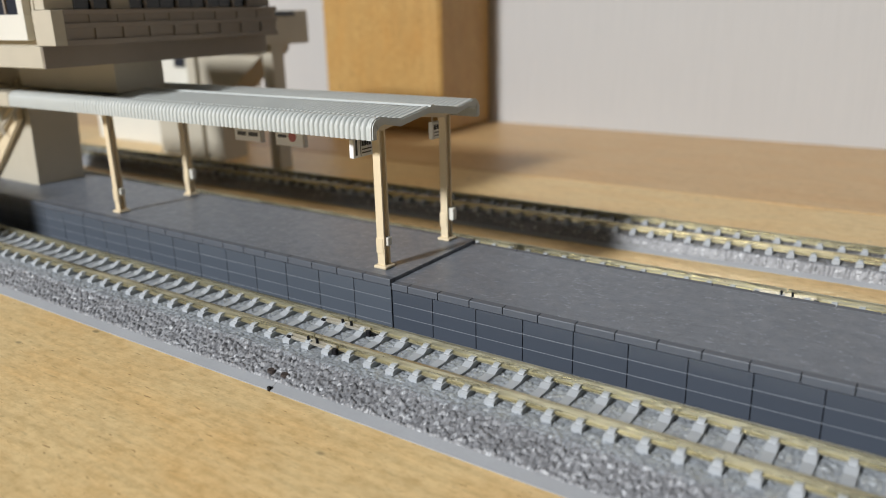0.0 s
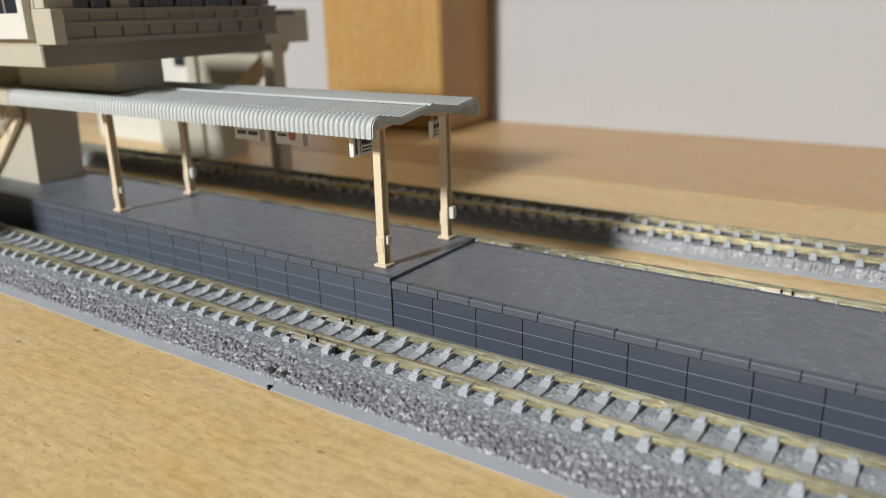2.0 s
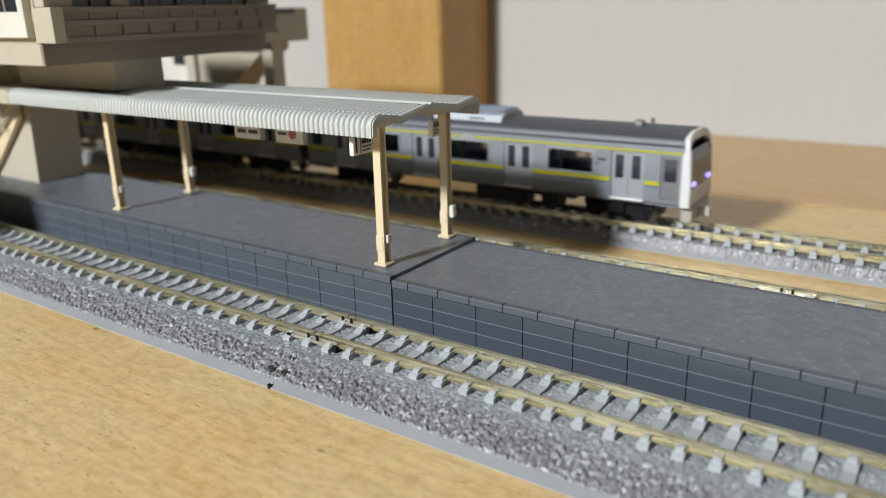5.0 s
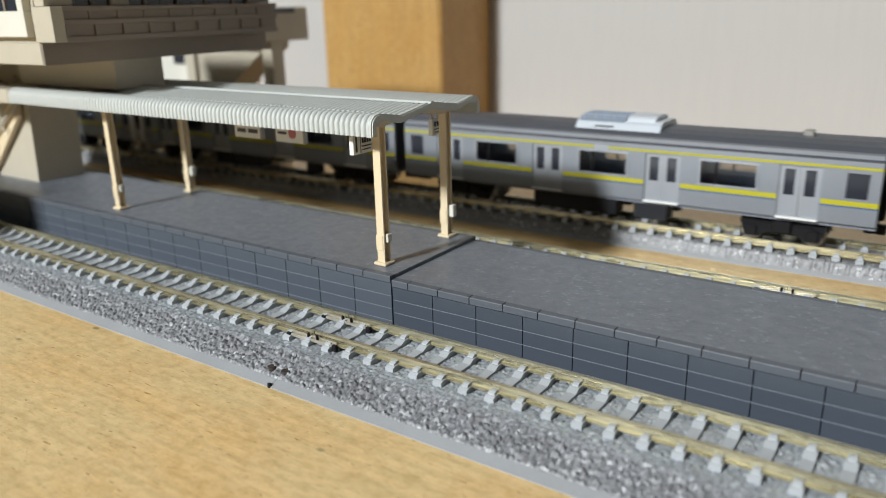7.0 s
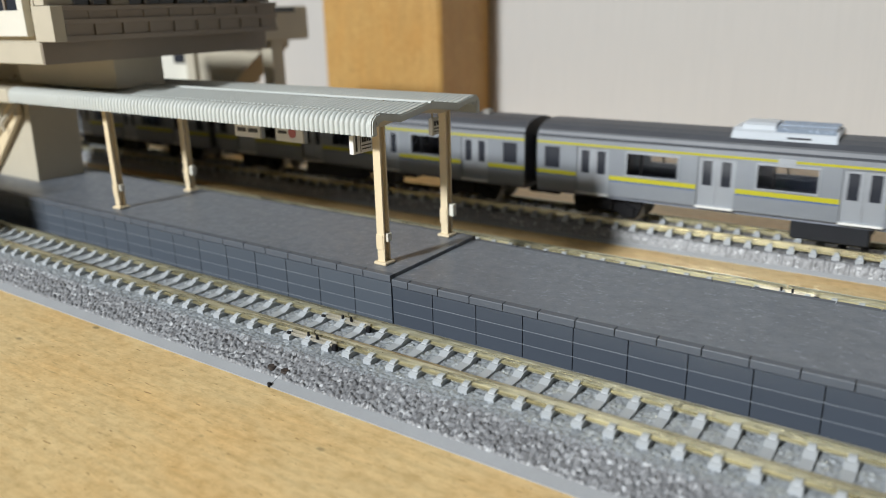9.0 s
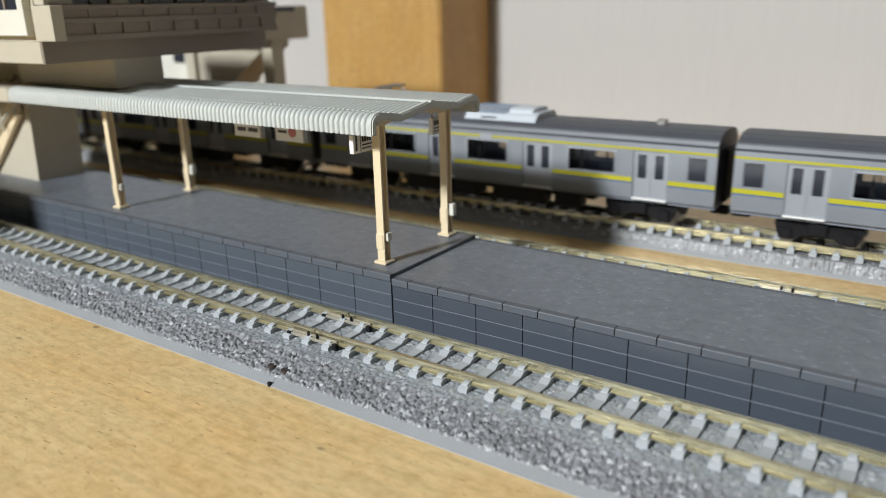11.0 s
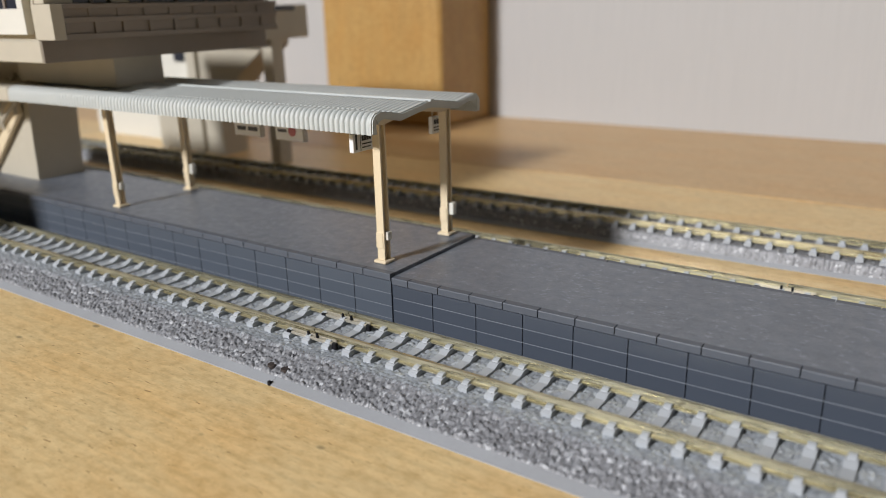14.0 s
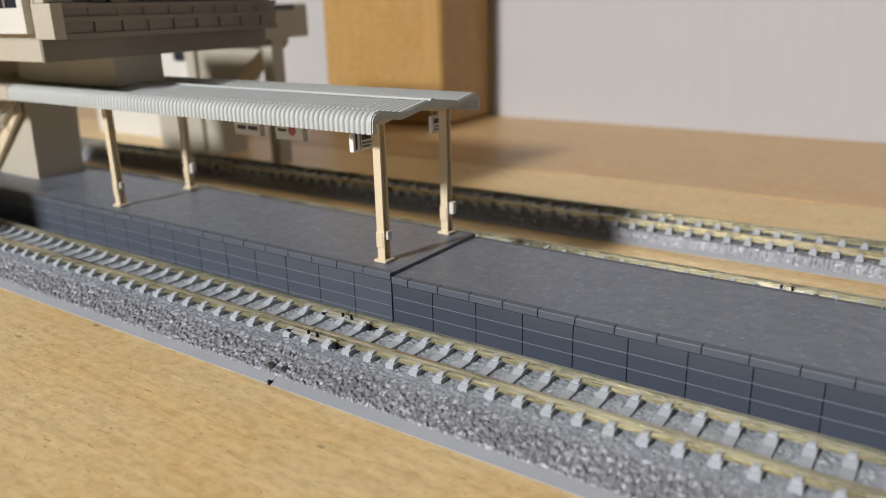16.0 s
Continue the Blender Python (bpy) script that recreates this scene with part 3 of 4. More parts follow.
def platform_stair():
    t = thing("platform_stairs", "beige enclosed stairs standing on the platform", "stairs")
    z = 0.0129
    bm = bmesh.new()
    lo, hi = [], []
    for (x, y) in ((-0.330, 0.0245), (-0.2440, 0.0245), (-0.2440, 0.0400), (-0.330, 0.0400)):
        lo.append(bm.verts.new((x, y, z)))
        hi.append(bm.verts.new((x + (0.0006 if x > -0.3 else 0), y + (0.0012 if y < 0.03 else 0.0020), 0.0520)))
    for i in range(4):
        bm.faces.new((lo[i], lo[(i + 1) % 4], hi[(i + 1) % 4], hi[i]))
    bm.faces.new(hi)
    bm.faces.new(lo[::-1])
    part("stair_wall", bm, BEIGE, t)
    # sloping side panels and rails
    part("side_panel", prism(bmesh.new(), [(-0.300, 0.0129), (-0.2700, 0.0129), (-0.2462, 0.0340), (-0.2462, 0.0380), (-0.2500, 0.0380), (-0.300, -0.0075 + 0.0129)], 0.0228, 0.0244, "y"), CREAM, t, "cream sloping side panel")
    for dz in (0.0, 0.0065):
        part("handrail", rod(bmesh.new(), (-0.2760, 0.0215, 0.0185 + dz), (-0.2405, 0.0215, 0.0400 + dz), 0.0006), BEIGE, t)
    for k in range(4):
        x = -0.2720 + 0.009 * k
        zz = 0.0185 + (x + 0.2760) * 0.6056
        part("baluster", rod(bmesh.new(), (x, 0.0215, zz - 0.003), (x, 0.0215, zz + 0.0068), 0.0005), BEIGE, t)
    part("landing_eave", cube(-0.2620, -0.2228, 0.0095, 0.0468, 0.0405, 0.0446, 0.0004), BEIGE, t)
    part("eave_post", cube(-0.2500, -0.2480, 0.0120, 0.0140, 0.0446, 0.0527), BEIGE, t)
    part("eave_post", cube(-0.2500, -0.2480, 0.0420, 0.0440, 0.0446, 0.0527), BEIGE, t)
    part("rail_foot", cube(-0.2775, -0.2745, 0.0206, 0.0224, 0.0129, 0.0245), BEIGE, t)
    return t


def far_stairs():
    t = thing("far_staircase", "white and beige stair block beyond the tracks", "stairs")
    part("white_wall", cube(-0.400, -0.3250, 0.1430, 0.1850, 0.0, 0.0500, 0.0003), IVORY, t, "bright ivory wall")
    part("white_upper", cube(-0.3440, -0.2850, 0.1426, 0.1600, 0.0305, 0.0515), IVORY, t)
    part("small_window", cube(-0.3255, -0.3180, 0.1418, 0.1428, 0.0400, 0.0450), DARK_GLASS, t)
    part("sloped_flank", prism(bmesh.new(), [(-0.3245, 0.0), (-0.2790, 0.0), (-0.2790, 0.0255), (-0.2465, 0.0490), (-0.2465, 0.0515), (-0.2910, 0.0515), (-0.2910, 0.030), (-0.3245, 0.030)], 0.1285, 0.1424, "y"), BEIGE, t, "beige sloping stair flank")
    return t


def near_shade():
    """Unseen flank on the near track's side, added to shade the platform edge."""
    t = thing("near_staircase", "unseen beige flank before the near track, added to shade the platform edge", "stairs")
    part("sloped_flank", prism(bmesh.new(), [(-0.3245, 0.0), (-0.2800, 0.0), (-0.2800, 0.0255), (-0.2335, 0.0370), (-0.2335, 0.0495), (-0.3245, 0.0500)], -0.0560, -0.0440, "y"), BEIGE, t)
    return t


station()
near_shade()
platform_stair()
far_stairs()


# ---- hanging signs ----
def number_sign(x, y0, y1, z0, z1, label, digit):
    t = thing("platform_sign", label, "sign", "platform signs")
    part("board", cube(x - 0.0011, x, y0, y1, z0, z1, 0.0001), WHITE, t)
    w = y1 - y0
    if digit:
        cu = bpy.data.curves.new("numeral", "FONT")
        cu.body, cu.size, cu.extrude = "1", 1.0, 0.01
        cu.align_x, cu.align_y = "CENTER", "CENTER"
        cu.materials.append(BLACK)
        n = new("numeral", cu)
        n.parent = t
        n.matrix_basis = pose(x + 0.00006, y0 + w * 0.15, (z0 + z1) / 2, 90, 0, 90) @ Matrix.Scale((z1 - z0) * 1.2, 4)
        part("divider_line", cube(x, x + 0.00007, y0 + w * 0.36, y0 + w * 0.38, z0 + 0.0002, z1 - 0.0002), BLACK, t)
    a = y0 + w * (0.44 if digit else 0.12)
    h = z1 - z0
    glyph = (y0 + w * 0.94 - a) / 4
    for k in range(4):
        part("print_bar", cube(x, x + 0.00007, a + glyph * k, a + glyph * (k + 0.76), z0 + h * 0.56, z0 + h * 0.84), BLACK, t)
    for lo, hi, b in ((0.36, 0.42, 0.94), (0.18, 0.24, 0.90)):
        part("print_bar", cube(x, x + 0.00007, a, y0 + w * b, z0 + h * lo, z0 + h * hi), BLACK, t)
    for k in (0.25, 0.75):
        part("hanger", rod(bmesh.new(), (x - 0.0009, y0 + w * k, z1), (x - 0.0009, y0 + w * k, 0.0434), 0.0002), CREAM, t)
    return t


number_sign(-0.0990, 0.0126, 0.0185, 0.0364, 0.0402, "white platform number sign with black print under the canopy", True)
number_sign(-0.0990, 0.0396, 0.0446, 0.0362, 0.0400, "white platform sign with black print under the canopy", False)


def name_board(x0, x1, y, z0, z1, red):
    t = thing("name_board", "white hanging board with " + ("a red spot" if red else "grey print bars"), "sign", "platform signs")
    part("board", cube(x0, x1, y, y + 0.0010, z0, z1, 0.0001), WHITE, t)
    w, h = x1 - x0, z1 - z0
    if red:
        bm = bmesh.new()
        bmesh.ops.create_cone(bm, cap_ends=True, segments=20, radius1=h * 0.27, radius2=h * 0.27, depth=0.00008, matrix=pose(x0 + w * 0.62, y - 0.00004, z0 + h * 0.5, 90))
        part("red_spot", bm, RED, t)
        part("print_bar", cube(x0 + w * 0.1, x0 + w * 0.42, y - 0.00008, y, z0 + h * 0.42, z0 + h * 0.56), ROOF_DARK, t)
    else:
        part("print_bar", cube(x0 + w * 0.12, x0 + w * 0.46, y - 0.00008, y, z0 + h * 0.30, z0 + h * 0.52), ROOF_DARK, t)
        part("print_bar", cube(x0 + w * 0.54, x0 + w * 0.90, y - 0.00008, y, z0 + h * 0.30, z0 + h * 0.52), ROOF_DARK, t)
    part("end_cap", cube(x1, x1 + 0.0004, y - 0.0001, y + 0.0011, z0, z1), STEEL, t)
    for k in (0.2, 0.8):
        part("hanger", rod(bmesh.new(), (x0 + w * k, y + 0.0005, z1), (x0 + w * k, y + 0.0005, 0.0438), 0.0002), CREAM, t)
    return t


name_board(-0.1517, -0.1424, 0.0281, 0.0340, 0.0385, False)
name_board(-0.1372, -0.1280, 0.0281, 0.0339, 0.0385, True)


# ---- the train ----
CAR = 0.13606
NOSE = [(0.0, -0.8289), (2.0, -0.5181), (3.5, -0.2857), (5.0, -0.0511), (6.5, 0.1844), (8.0, 0.4216), (9.0, 0.5817), (10.0, 0.7435),
        (11.0, 0.9075), (12.0, 1.0738), (13.0, 1.2439), (14.0, 1.4173), (15.0, 1.5944), (16.0, 1.7753)]
HALF, SIDE = 0.0660, 0.0098
DOORS = (-0.0492, -0.0164, 0.0164, 0.0492)
DOOR_W = 0.0046
WIN_Z = (0.0200, 0.0259)
PANE = {}


def once(key, build, material):
    """One mesh for all pieces that look alike."""
    if key not in PANE:
        PANE[key] = mesh_of(key, build(), material)
    return PANE[key]


def leaf_bm():
    """A sliding door leaf with a tall narrow opening."""
    bm = bmesh.new()
    w, z0, z1 = DOOR_W - 0.0001, 0.0141, 0.0264
    a, b = 0.0010, w - 0.0011
    box(bm, 0, w, 0, 0.0005, z0, 0.0193)
    box(bm, 0, a, 0, 0.0005, 0.0193, 0.0256)
    box(bm, b, w, 0, 0.0005, 0.0193, 0.0256)
    box(bm, 0, w, 0, 0.0005, 0.0256, z1)
    return bm


def bogie_bm():
    bm = bmesh.new()
    for s in (-1, 1):
        prism(bm, [(-0.0095, 0.0098), (-0.0086, 0.0076), (-0.0052, 0.0076), (-0.0036, 0.0088), (0.0036, 0.0088), (0.0052, 0.0076), (0.0086, 0.0076), (0.0095, 0.0098), (0.0060, 0.0112), (-0.0060, 0.0112)], s * 0.0066 - 0.0006, s * 0.0066 + 0.0006, "y")
        for x in (-0.0070, 0.0070):
            box(bm, x - 0.0013, x + 0.0013, s * 0.0074 - 0.0004, s * 0.0074 + 0.0004, 0.0078, 0.0104, 0.0002)
        box(bm, -0.0022, 0.0022, s * 0.0076 - 0.0006, s * 0.0076 + 0.0006, 0.0092, 0.0122, 0.0003)
    box(bm, -0.0030, 0.0030, -0.0066, 0.0066, 0.0092, 0.0112)
    for s in (-1, 1):
        prism(bm, [(-0.0100, 0.0112), (-0.0092, 0.0092), (0.0092, 0.0092), (0.0100, 0.0112), (0.0094, 0.0128), (-0.0094, 0.0128)], s * 0.0058 - 0.0008, s * 0.0058 + 0.0008, "y")
    return bm


def wheel_bm():
    bm = bmesh.new()
    for s in (-1, 1):
        bmesh.ops.create_cone(bm, cap_ends=True, segments=20, radius1=0.0029, radius2=0.0027, depth=0.0011, matrix=pose(0, s * 0.0047, RAIL_Z + 0.0028, -90 * s))
    rod(bm, (0, -0.0047, RAIL_Z + 0.0028), (0, 0.0047, RAIL_Z + 0.0028), 0.0006)
    return bm


def cooler_bm():
    """Roof cooler: stepped casing with sloped shoulders, a raised lid at one end and louvres in the flank."""
    bm = bmesh.new()
    prism(bm, [(-0.0072, 0.0300), (-0.0071, 0.0318), (-0.0062, 0.0330), (-0.0046, 0.0338), (0.0046, 0.0338), (0.0062, 0.0330), (0.0071, 0.0318), (0.0072, 0.0300)], -0.0118, 0.0118)
    prism(bm, [(-0.0052, 0.0335), (-0.0046, 0.0345), (-0.0032, 0.0350), (0.0032, 0.0350), (0.0046, 0.0345), (0.0052, 0.0335)], -0.0098, -0.0022)
    return bm


def cooler_grille_bm():
    bm = bmesh.new()
    prism(bm, [(-0.0058, 0.0331), (-0.0050, 0.0342), (-0.0034, 0.0347), (0.0034, 0.0347), (0.0050, 0.0342), (0.0058, 0.0331)], -0.0018, 0.0112)
    for k in range(-4, 5):
        box(bm, -0.0016, 0.0110, k * 0.0008 - 0.00012, k * 0.0008 + 0.00012, 0.0346, 0.0349)
    return bm


def cooler_slots_bm():
    bm = bmesh.new()
    for s in (-1, 1):
        box(bm, 0.0010, 0.0062, s * 0.00685 - 0.0003, s * 0.00685 + 0.0003, 0.0320, 0.0324)
    return bm


def panto_parts(t, cx):
    base = part("pantograph", cube(cx - 0.0075, cx + 0.0075, -0.0048, 0.0048, 0.0326, 0.0331, 0.0002), STEEL, t, "raised grey diamond pantograph")
    z0, zm, zt = 0.0333, 0.0357, 0.0389
    for s in (-1, 1):
        for a, b in (((cx - 0.0020, z0), (cx - 0.0066, zm)), ((cx - 0.0066, zm), (cx - 0.0006, zt)), ((cx + 0.0020, z0), (cx + 0.0066, zm)), ((cx + 0.0066, zm), (cx + 0.0006, zt))):
            part("arm", rod(bmesh.new(), (a[0], s * 0.0044, a[1]), (b[0], s * 0.0030, b[1]), 0.00032, 6), STEEL, base)
    for d in (-0.0014, 0.0014):
        part("contact_strip", rod(bmesh.new(), (cx + d, -0.0062, zt + 0.0001), (cx + d, 0.0062, zt + 0.0001), 0.00035, 6), STEEL, base)
    for x in (-0.0065, 0.0065):
        for y in (-0.0040, 0.0040):
            part("insulator", rod(bmesh.new(), (cx + x, y, 0.0314), (cx + x, y, 0.0327), 0.0006, 8), IVORY, base)
    part("arrester_box", cube(cx - 0.0165, cx - 0.0120, -0.0028, 0.0028, 0.0316, 0.0337, 0.0003), STEEL, t)


def rail_car(cab=0, panto=False, lit=False):
    """cab: 1 at the leading end, -1 at the trailing end."""
    what = "driving cab car with white rounded end" if cab else "middle car with raised pantograph" if panto else "middle car"
    t = thing("train_car", "silver train " + what + " lined in yellow", "train car", "train cars")
    ends = {1: HALF - (0.0020 if cab == 1 else 0), -1: -HALF + (0.0020 if cab == -1 else 0)}
    x0, x1 = ends[-1], ends[1]
    # shell: sill, piers between openings, cornice
    for s in (-1, 1):
        bm = bmesh.new()
        ya, yb = sorted((s * SIDE, s * (SIDE - 0.0009)))
        gaps = []
        for d in DOORS:
            gaps.append((d - DOOR_W, d + DOOR_W, 0.0140, 0.0265))
        for k in range(3):
            c = (DOORS[k] + DOORS[k + 1]) / 2
            gaps.append((c - 0.0068, c + 0.0068, *WIN_Z))
        for e in (-1, 1):
            if cab == e:
                gaps.append((0.0606 * e - 0.0024, 0.0606 * e + 0.0024, 0.0148, 0.0262))
            else:
                gaps.append((0.0613 * e - 0.0023, 0.0613 * e + 0.0023, *WIN_Z))
        gaps.sort()
        x = x0
        for a, b, lo, hi in gaps:
            box(bm, x, a, ya, yb, 0.0138, 0.0266)
            if lo > 0.0141:
                box(bm, a, b, ya, yb, 0.0138, lo)
            box(bm, a, b, ya, yb, hi, 0.0266)
            x = b
        box(bm, x, x1, ya, yb, 0.0138, 0.0266)
        box(bm, x0, x1, ya, yb, 0.0266, 0.0286)
        side = part("side_wall", bm, SILVER, t)
        y = s * (SIDE + 0.00006)
        part("upper_line", cube(x0, x1, min(y, s * SIDE - s * 0.0001), max(y, s * SIDE - s * 0.0001), 0.0268, 0.0274), YELLOW, side, "thin yellow line")
        edges = [x0] + [v for d in DOORS for v in (d - DOOR_W - 0.0002, d + DOOR_W + 0.0002)] + [x1]
        for a, b in zip(edges[::2], edges[1::2]):
            if cab == 1 and b == x1:
                b = 0.0580
            if cab == -1 and a == x0:
                a = -0.0580
            if b > a:
                ys = sorted((y, s * SIDE - s * 0.0001))
                part("waist_line", cube(a, b, *ys, 0.0182, 0.0194), YELLOW, side, "yellow waist line")
                part("waist_edge", cube(a, b, *ys, 0.0178, 0.0182), BLUE, side, "blue edge line")
        for d in DOORS:
            for e in (-1, 1):
                m = once("door_leaf", leaf_bm, DOOR_SILVER)
                leaf = part("door_leaf", m, DOOR_SILVER, t, "dull silver sliding door leaf")
                leaf.matrix_basis = pose(d, s * (SIDE - 0.0005), 0, 0, 0, 0 if s < 0 else 180) @ (pose(0.00005, 0, 0) if e > 0 else pose(-DOOR_W + 0.00005, 0, 0))
                glass = part("door_pane", once("door_pane", lambda: cube(0.0009, DOOR_W - 0.0010, 0.0002, 0.00035, 0.0192, 0.0257), DARK_GLASS), DARK_GLASS, leaf)
            part("door_sill", once("door_sill", lambda: cube(-DOOR_W, DOOR_W, -0.0003, 0.0003, 0.0136, 0.0141), WHITE), WHITE, t).matrix_basis = pose(d, s * SIDE, 0)
        for k in range(3):
            c = (DOORS[k] + DOORS[k + 1]) / 2
            w = part("window", once("window_pane", lambda: cube(-0.0067, 0.0067, -0.0002, 0.0002, WIN_Z[0], WIN_Z[1]), GLASS), GLASS, t, "tinted window pane")
            w.matrix_basis = pose(c, s * (SIDE - 0.0005), 0)
            part("window_frame", once("window_frame", lambda: box(box(box(box(bmesh.new(), -0.0071, 0.0071, -0.0002, 0.0002, WIN_Z[1] - 0.0001, WIN_Z[1] + 0.0003), -0.0071, 0.0071, -0.0002, 0.0002, WIN_Z[0] - 0.0003, WIN_Z[0] + 0.0001), -0.0071, -0.0067, -0.0002, 0.0002, WIN_Z[0], WIN_Z[1]), 0.0067, 0.0071, -0.0002, 0.0002, WIN_Z[0], WIN_Z[1]), DOOR_SILVER), DOOR_SILVER, w).matrix_basis = pose(0, s * 0.0006, 0)
            part("window_bar", once("window_bar", lambda: cube(-0.0002, 0.0002, -0.00025, 0.00025, WIN_Z[0], WIN_Z[1]), UNDER), UNDER, w).location = (-0.0030, 0, 0)
        for e in (-1, 1):
            if cab == e:
                d = part("crew_door", cube(0.0606 * e - 0.0023, 0.0606 * e + 0.0023, min(s * (SIDE - 0.0004), s * (SIDE - 0.0008)), max(s * (SIDE - 0.0004), s * (SIDE - 0.0008)), 0.0149, 0.0261), CREW, t, "dull grey crew door")
                part("crew_window", cube(0.0606 * e - 0.0016, 0.0606 * e + 0.0016, min(s * (SIDE - 0.0002), s * (SIDE - 0.0005)), max(s * (SIDE - 0.0002), s * (SIDE - 0.0005)), 0.0196, 0.0254), DARK_GLASS, d)
            else:
                part("end_window", once("end_window", lambda: cube(-0.0022, 0.0022, -0.0002, 0.0002, WIN_Z[0], WIN_Z[1]), DARK_GLASS), DARK_GLASS, t).matrix_basis = pose(0.0613 * e, s * (SIDE - 0.0004), 0)
        if cab:
            c = cab * 0.0420
            ys = sorted((s * SIDE, s * (SIDE + 0.00008)))
            part("emblem_bar", cube(c - 0.0013, c + 0.0011, *ys, 0.0236, 0.0244), ROOF_DARK, t)
            part("emblem_bar", cube(c - 0.0019, c - 0.0007, *ys, 0.0226, 0.0231), ROOF_DARK, t)
        # destination display
        part("display", cube(-0.0024, 0.0016, min(s * SIDE, s * (SIDE + 0.00012)), max(s * SIDE, s * (SIDE + 0.00012)), 0.0263, 0.0277), DOOR_SILVER, t)
    part("floor_pan", cube(x0, x1, -SIDE + 0.001, SIDE - 0.001, 0.0128, 0.0140), CABIN, t)
    seats = bmesh.new()
    for k in range(3):
        c = (DOORS[k] + DOORS[k + 1]) / 2
        for s in (-1, 1):
            ya, yb = sorted((s * 0.0087, s * 0.0055))
            box(seats, c - 0.0105, c + 0.0105, ya, yb, 0.0140, 0.0168)
            ya, yb = sorted((s * 0.0087, s * 0.0078))
            box(seats, c - 0.0105, c + 0.0105, ya, yb, 0.0168, 0.0192)
    part("bench_seats", seats, CABIN, t)
    # roof
    roof = bmesh.new()
    ridge = [(-0.0094, 0.0291), (-0.0086, 0.0305), (-0.0068, 0.0316), (-0.0040, 0.0323), (0.0, 0.0325), (0.0040, 0.0323), (0.0068, 0.0316), (0.0086, 0.0305), (0.0094, 0.0291)]
    prism(roof, ridge, x0 + (0.0003 if cab == -1 else 0), x1 - (0.0003 if cab == 1 else 0))
    part("roof", roof, ROOF_DARK, t, "dark grey rounded roof")
    for s in (-1, 1):
        part("gutter", prism(bmesh.new(), [(s * 0.0098, 0.0286), (s * 0.0098, 0.0289), (s * 0.0092, 0.0294), (s * 0.0088, 0.0286)], x0, x1), ROOF_DARK, t)
        part("roof_rail", prism(bmesh.new(), [(s * 0.00945, 0.0292), (s * 0.0090, 0.0301), (s * 0.0086, 0.0299), (s * 0.0090, 0.0290)], x0, x1), ROOF_MID, t)
    cooler = part("cooler", once("cooler", cooler_bm, AC_WHITE), AC_WHITE, t, "pale grey roof cooler")
    cooler.matrix_basis = pose(-0.0025, 0, 0) if cab == 1 else pose(0.0025, 0, 0, 0, 0, 180)
    part("fan_grille", once("fan_grille", cooler_grille_bm, GRILLE), GRILLE, cooler, "glossy blue-grey fan grille")
    part("louvre", once("louvre", cooler_slots_bm, ROOF_DARK), ROOF_DARK, cooler)
    part("roof_vent", cube(0.0475, 0.0500, -0.0020, 0.0005, 0.0322, 0.0338, 0.0003), STEEL, t)
    if cab:
        part("antenna", rod(bmesh.new(), (cab * 0.0520, 0, 0.0322), (cab * 0.0520, 0, 0.0344), 0.0006, 8), STEEL, t)
    if panto:
        panto_parts(t, -0.0425)
    # ends
    for e in (-1, 1):
        if cab == e:
            xa = e * (HALF - 0.0020)
            ring = bmesh.new()
            half = [(0.0098, 0.0132), (0.0099, 0.0200), (0.0098, 0.0268), (0.0096, 0.0288), (0.0088, 0.0304), (0.0072, 0.0315), (0.0040, 0.0323)]
            outer = half + [(-y, z) for y, z in reversed(half)]
            inner = [(y * 0.875, z - max(0.0, z - 0.0268) * 0.42) for y, z in outer]

            def lean(z):
                return xa + e * (0.0020 - 0.16 * max(0.0, z - 0.0240))
            loops = []
            for y, z, iy, iz in [(*o, *i) for o, i in zip(outer, inner)]:
                loops.append([ring.verts.new(p) for p in ((xa - e * 0.0004, y, z), (lean(z) - e * 0.0004, y, z), (lean(z), y * 0.985, z - 0.0001), (lean(z), iy, iz), (xa - e * 0.0004, iy, iz))])
            for p, q in zip(loops, loops[1:]):
                for i in range(5):
                    ring.faces.new((p[i], p[(i + 1) % 5], q[(i + 1) % 5], q[i]))
            ring.faces.new(loops[0][::-1])
            ring.faces.new(loops[-1])
            bmesh.ops.recalc_face_normals(ring, faces=ring.faces[:])
            part("cab_frame", ring, FACE_WHITE, t, "white rounded frame of the cab end")
            part("cab_front", prism(bmesh.new(), [(xa, 0.0132), (xa + e * 0.0017, 0.0132), (xa + e * 0.0020, 0.0178), (xa, 0.0178)], -0.0087, 0.0087, "y"), FACE_WHITE, t)
            part("windscreen", prism(bmesh.new(), [(xa, 0.0178), (xa + e * 0.0018, 0.0178), (xa + e * 0.0017, 0.0248), (xa + e * 0.0011, 0.0279), (xa, 0.0280)], -0.0087, 0.0087, "y"), DARK_GLASS, t, "black glazed cab front")
            for s in (-1, 1):
                part("headlight", cube(min(xa + e * 0.0014, xa + e * 0.0023), max(xa + e * 0.0014, xa + e * 0.0023), s * 0.0066 - 0.0011, s * 0.0066 + 0.0011, 0.0184, 0.0196, 0.0002), LAMP_ON if lit else DARK_GLASS, t, "lit violet-white headlight" if lit else "")
            part("skirt", prism(bmesh.new(), [(xa - e * 0.0005, 0.0092), (xa + e * 0.0022, 0.0092), (xa + e * 0.0023, 0.0131), (xa - e * 0.0005, 0.0131)], -0.0078, 0.0078, "y"), CAB_SKIRT, t)
            part("coupler", cube(min(xa + e * 0.0020, xa + e * 0.0050), max(xa + e * 0.0020, xa + e * 0.0050), -0.0014, 0.0014, 0.0095, 0.0120, 0.0003), IVORY, t)
        else:
            xa = e * HALF
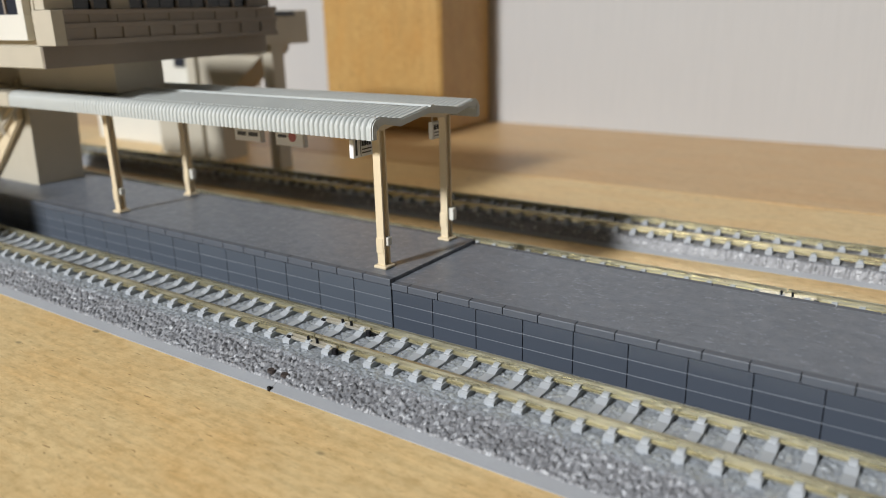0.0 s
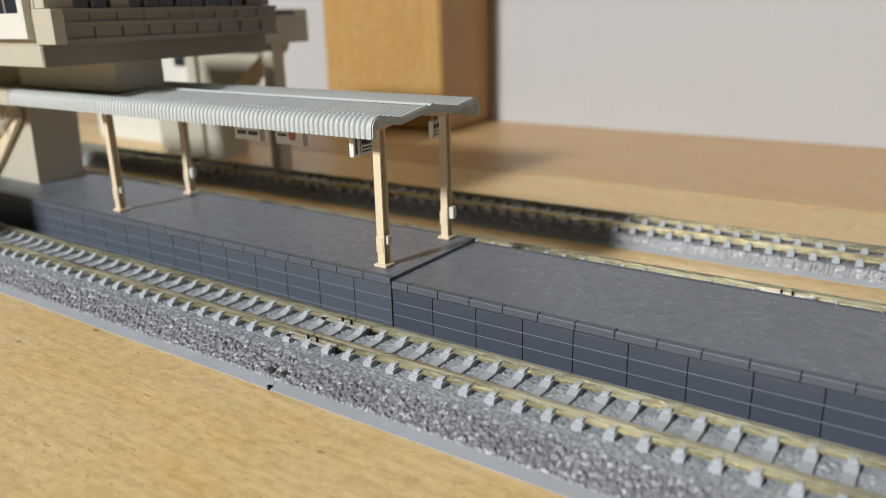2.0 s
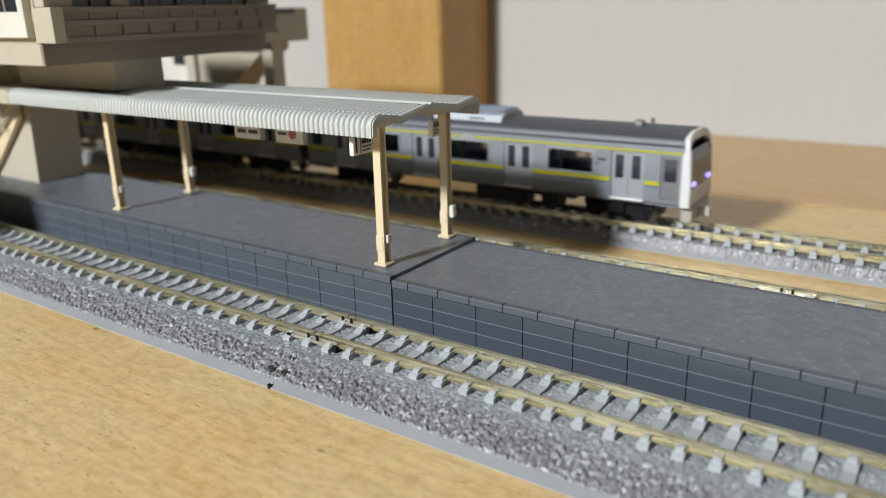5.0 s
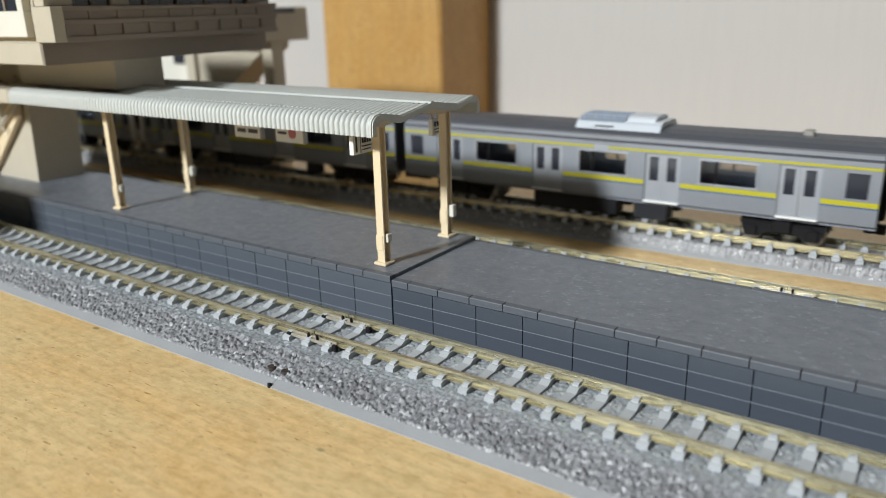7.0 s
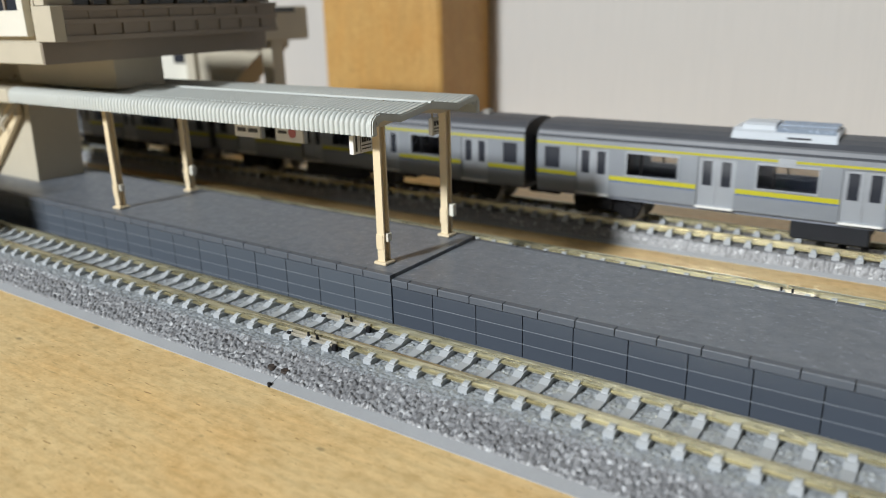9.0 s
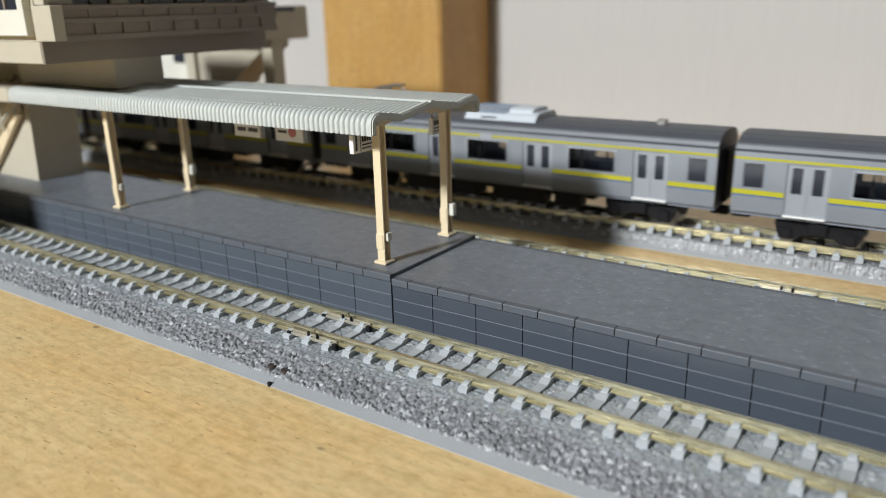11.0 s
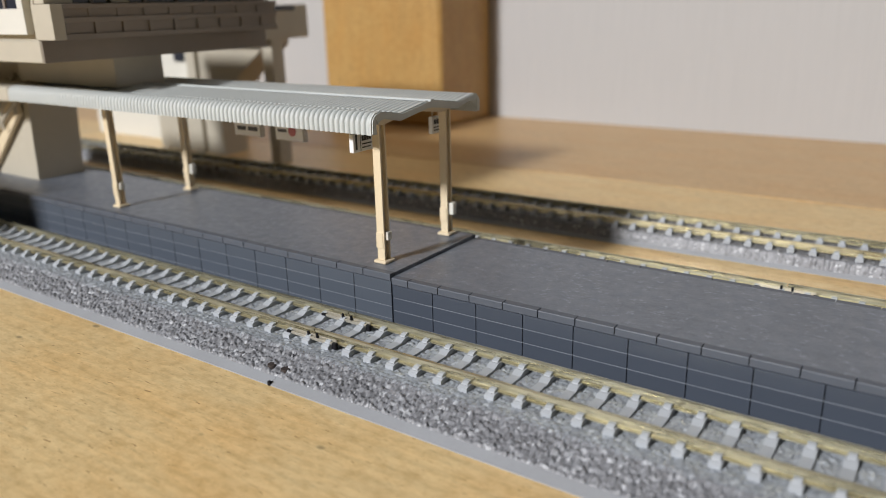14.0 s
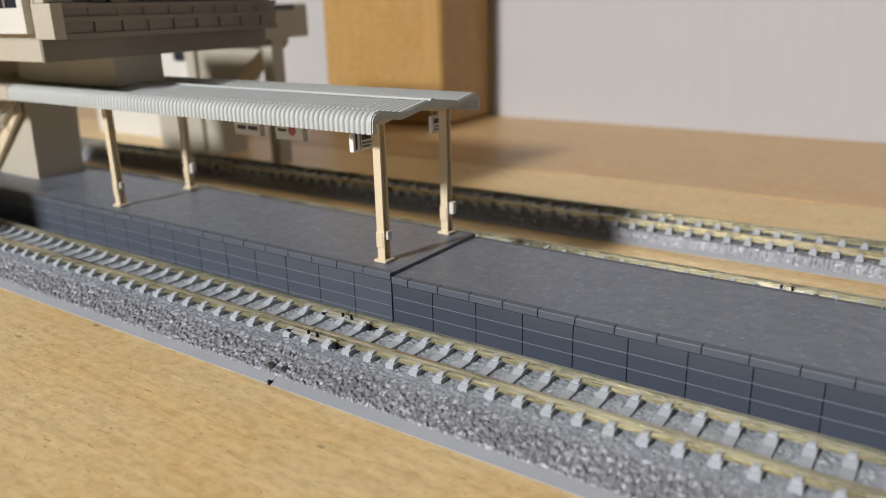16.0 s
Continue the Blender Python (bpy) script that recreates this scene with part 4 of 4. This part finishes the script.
            part("end_wall", cube(min(xa, xa - e * 0.0010), max(xa, xa - e * 0.0010), -SIDE + 0.0009, SIDE - 0.0009, 0.0138, 0.0292), ROOF_DARK, t)
            part("gangway", cube(min(xa, xa + e * 0.0012), max(xa, xa + e * 0.0012), -0.0036, 0.0036, 0.0140, 0.0275, 0.0002), UNDER, t)
            part("coupler", cube(min(xa - e * 0.003, xa + e * 0.0018), max(xa - e * 0.003, xa + e * 0.0018), -0.0012, 0.0012, 0.0100, 0.0122, 0.0003), UNDER, t)
    # running gear and equipment boxes
    for e in (-1, 1):
        b = part("bogie", once("bogie", bogie_bm, UNDER), UNDER, t, "black bogie frame")
        b.matrix_basis = pose(e * 0.0460, 0, 0)
        for x in (-0.0070, 0.0070):
            part("wheelset", once("wheelset", wheel_bm, STEEL), STEEL, b).matrix_basis = pose(x, 0, 0)
        part("bogie_bolster", cube(e * 0.0460 - 0.003, e * 0.0460 + 0.003, -0.0060, 0.0060, 0.0110, 0.0129), UNDER, t)
    spans = ((-0.0300, -0.0170), (-0.0150, -0.0040), (0.0010, 0.0180), (0.0215, 0.0290)) if panto else ((0.0016, 0.0187), (0.0235, 0.0290)) if cab == 1 else ((-0.0215, -0.0130), (-0.0120, 0.0030), (0.0255, 0.0290)) if cab == -1 else ((-0.0210, 0.0040), (0.0090, 0.0180))
    for a, b in spans:
        for s in (-1, 1):
            ya, yb = sorted((s * 0.0088, s * 0.0030))
            part("equipment_box", cube(a, b, ya, yb, 0.0085, 0.0129, 0.0003), BOX_GREY, t)
    return t


plain, power = rail_car(), rail_car(panto=True)
lead, trail, inner = rail_car(cab=1, lit=True), rail_car(cab=-1), rail_car(cab=1)
cars = [lead, power, plain, trail, inner, copy_thing(plain, pose(0, 0, 0)), copy_thing(plain, pose(0, 0, 0)),
        copy_thing(power, pose(0, 0, 0)), copy_thing(plain, pose(0, 0, 0)), copy_thing(trail, pose(0, 0, 0))]


def motions():
    for k, car in enumerate(cars):
        rows = []
        for s, nose in NOSE:
            x = nose - 0.003 - CAR * (k + 0.5)
            rows.append((s, pose(x, TRACK_C + SKEW * x, 0, 0, 0, SKEW_DEG)))
        walk(car, rows)


motions()
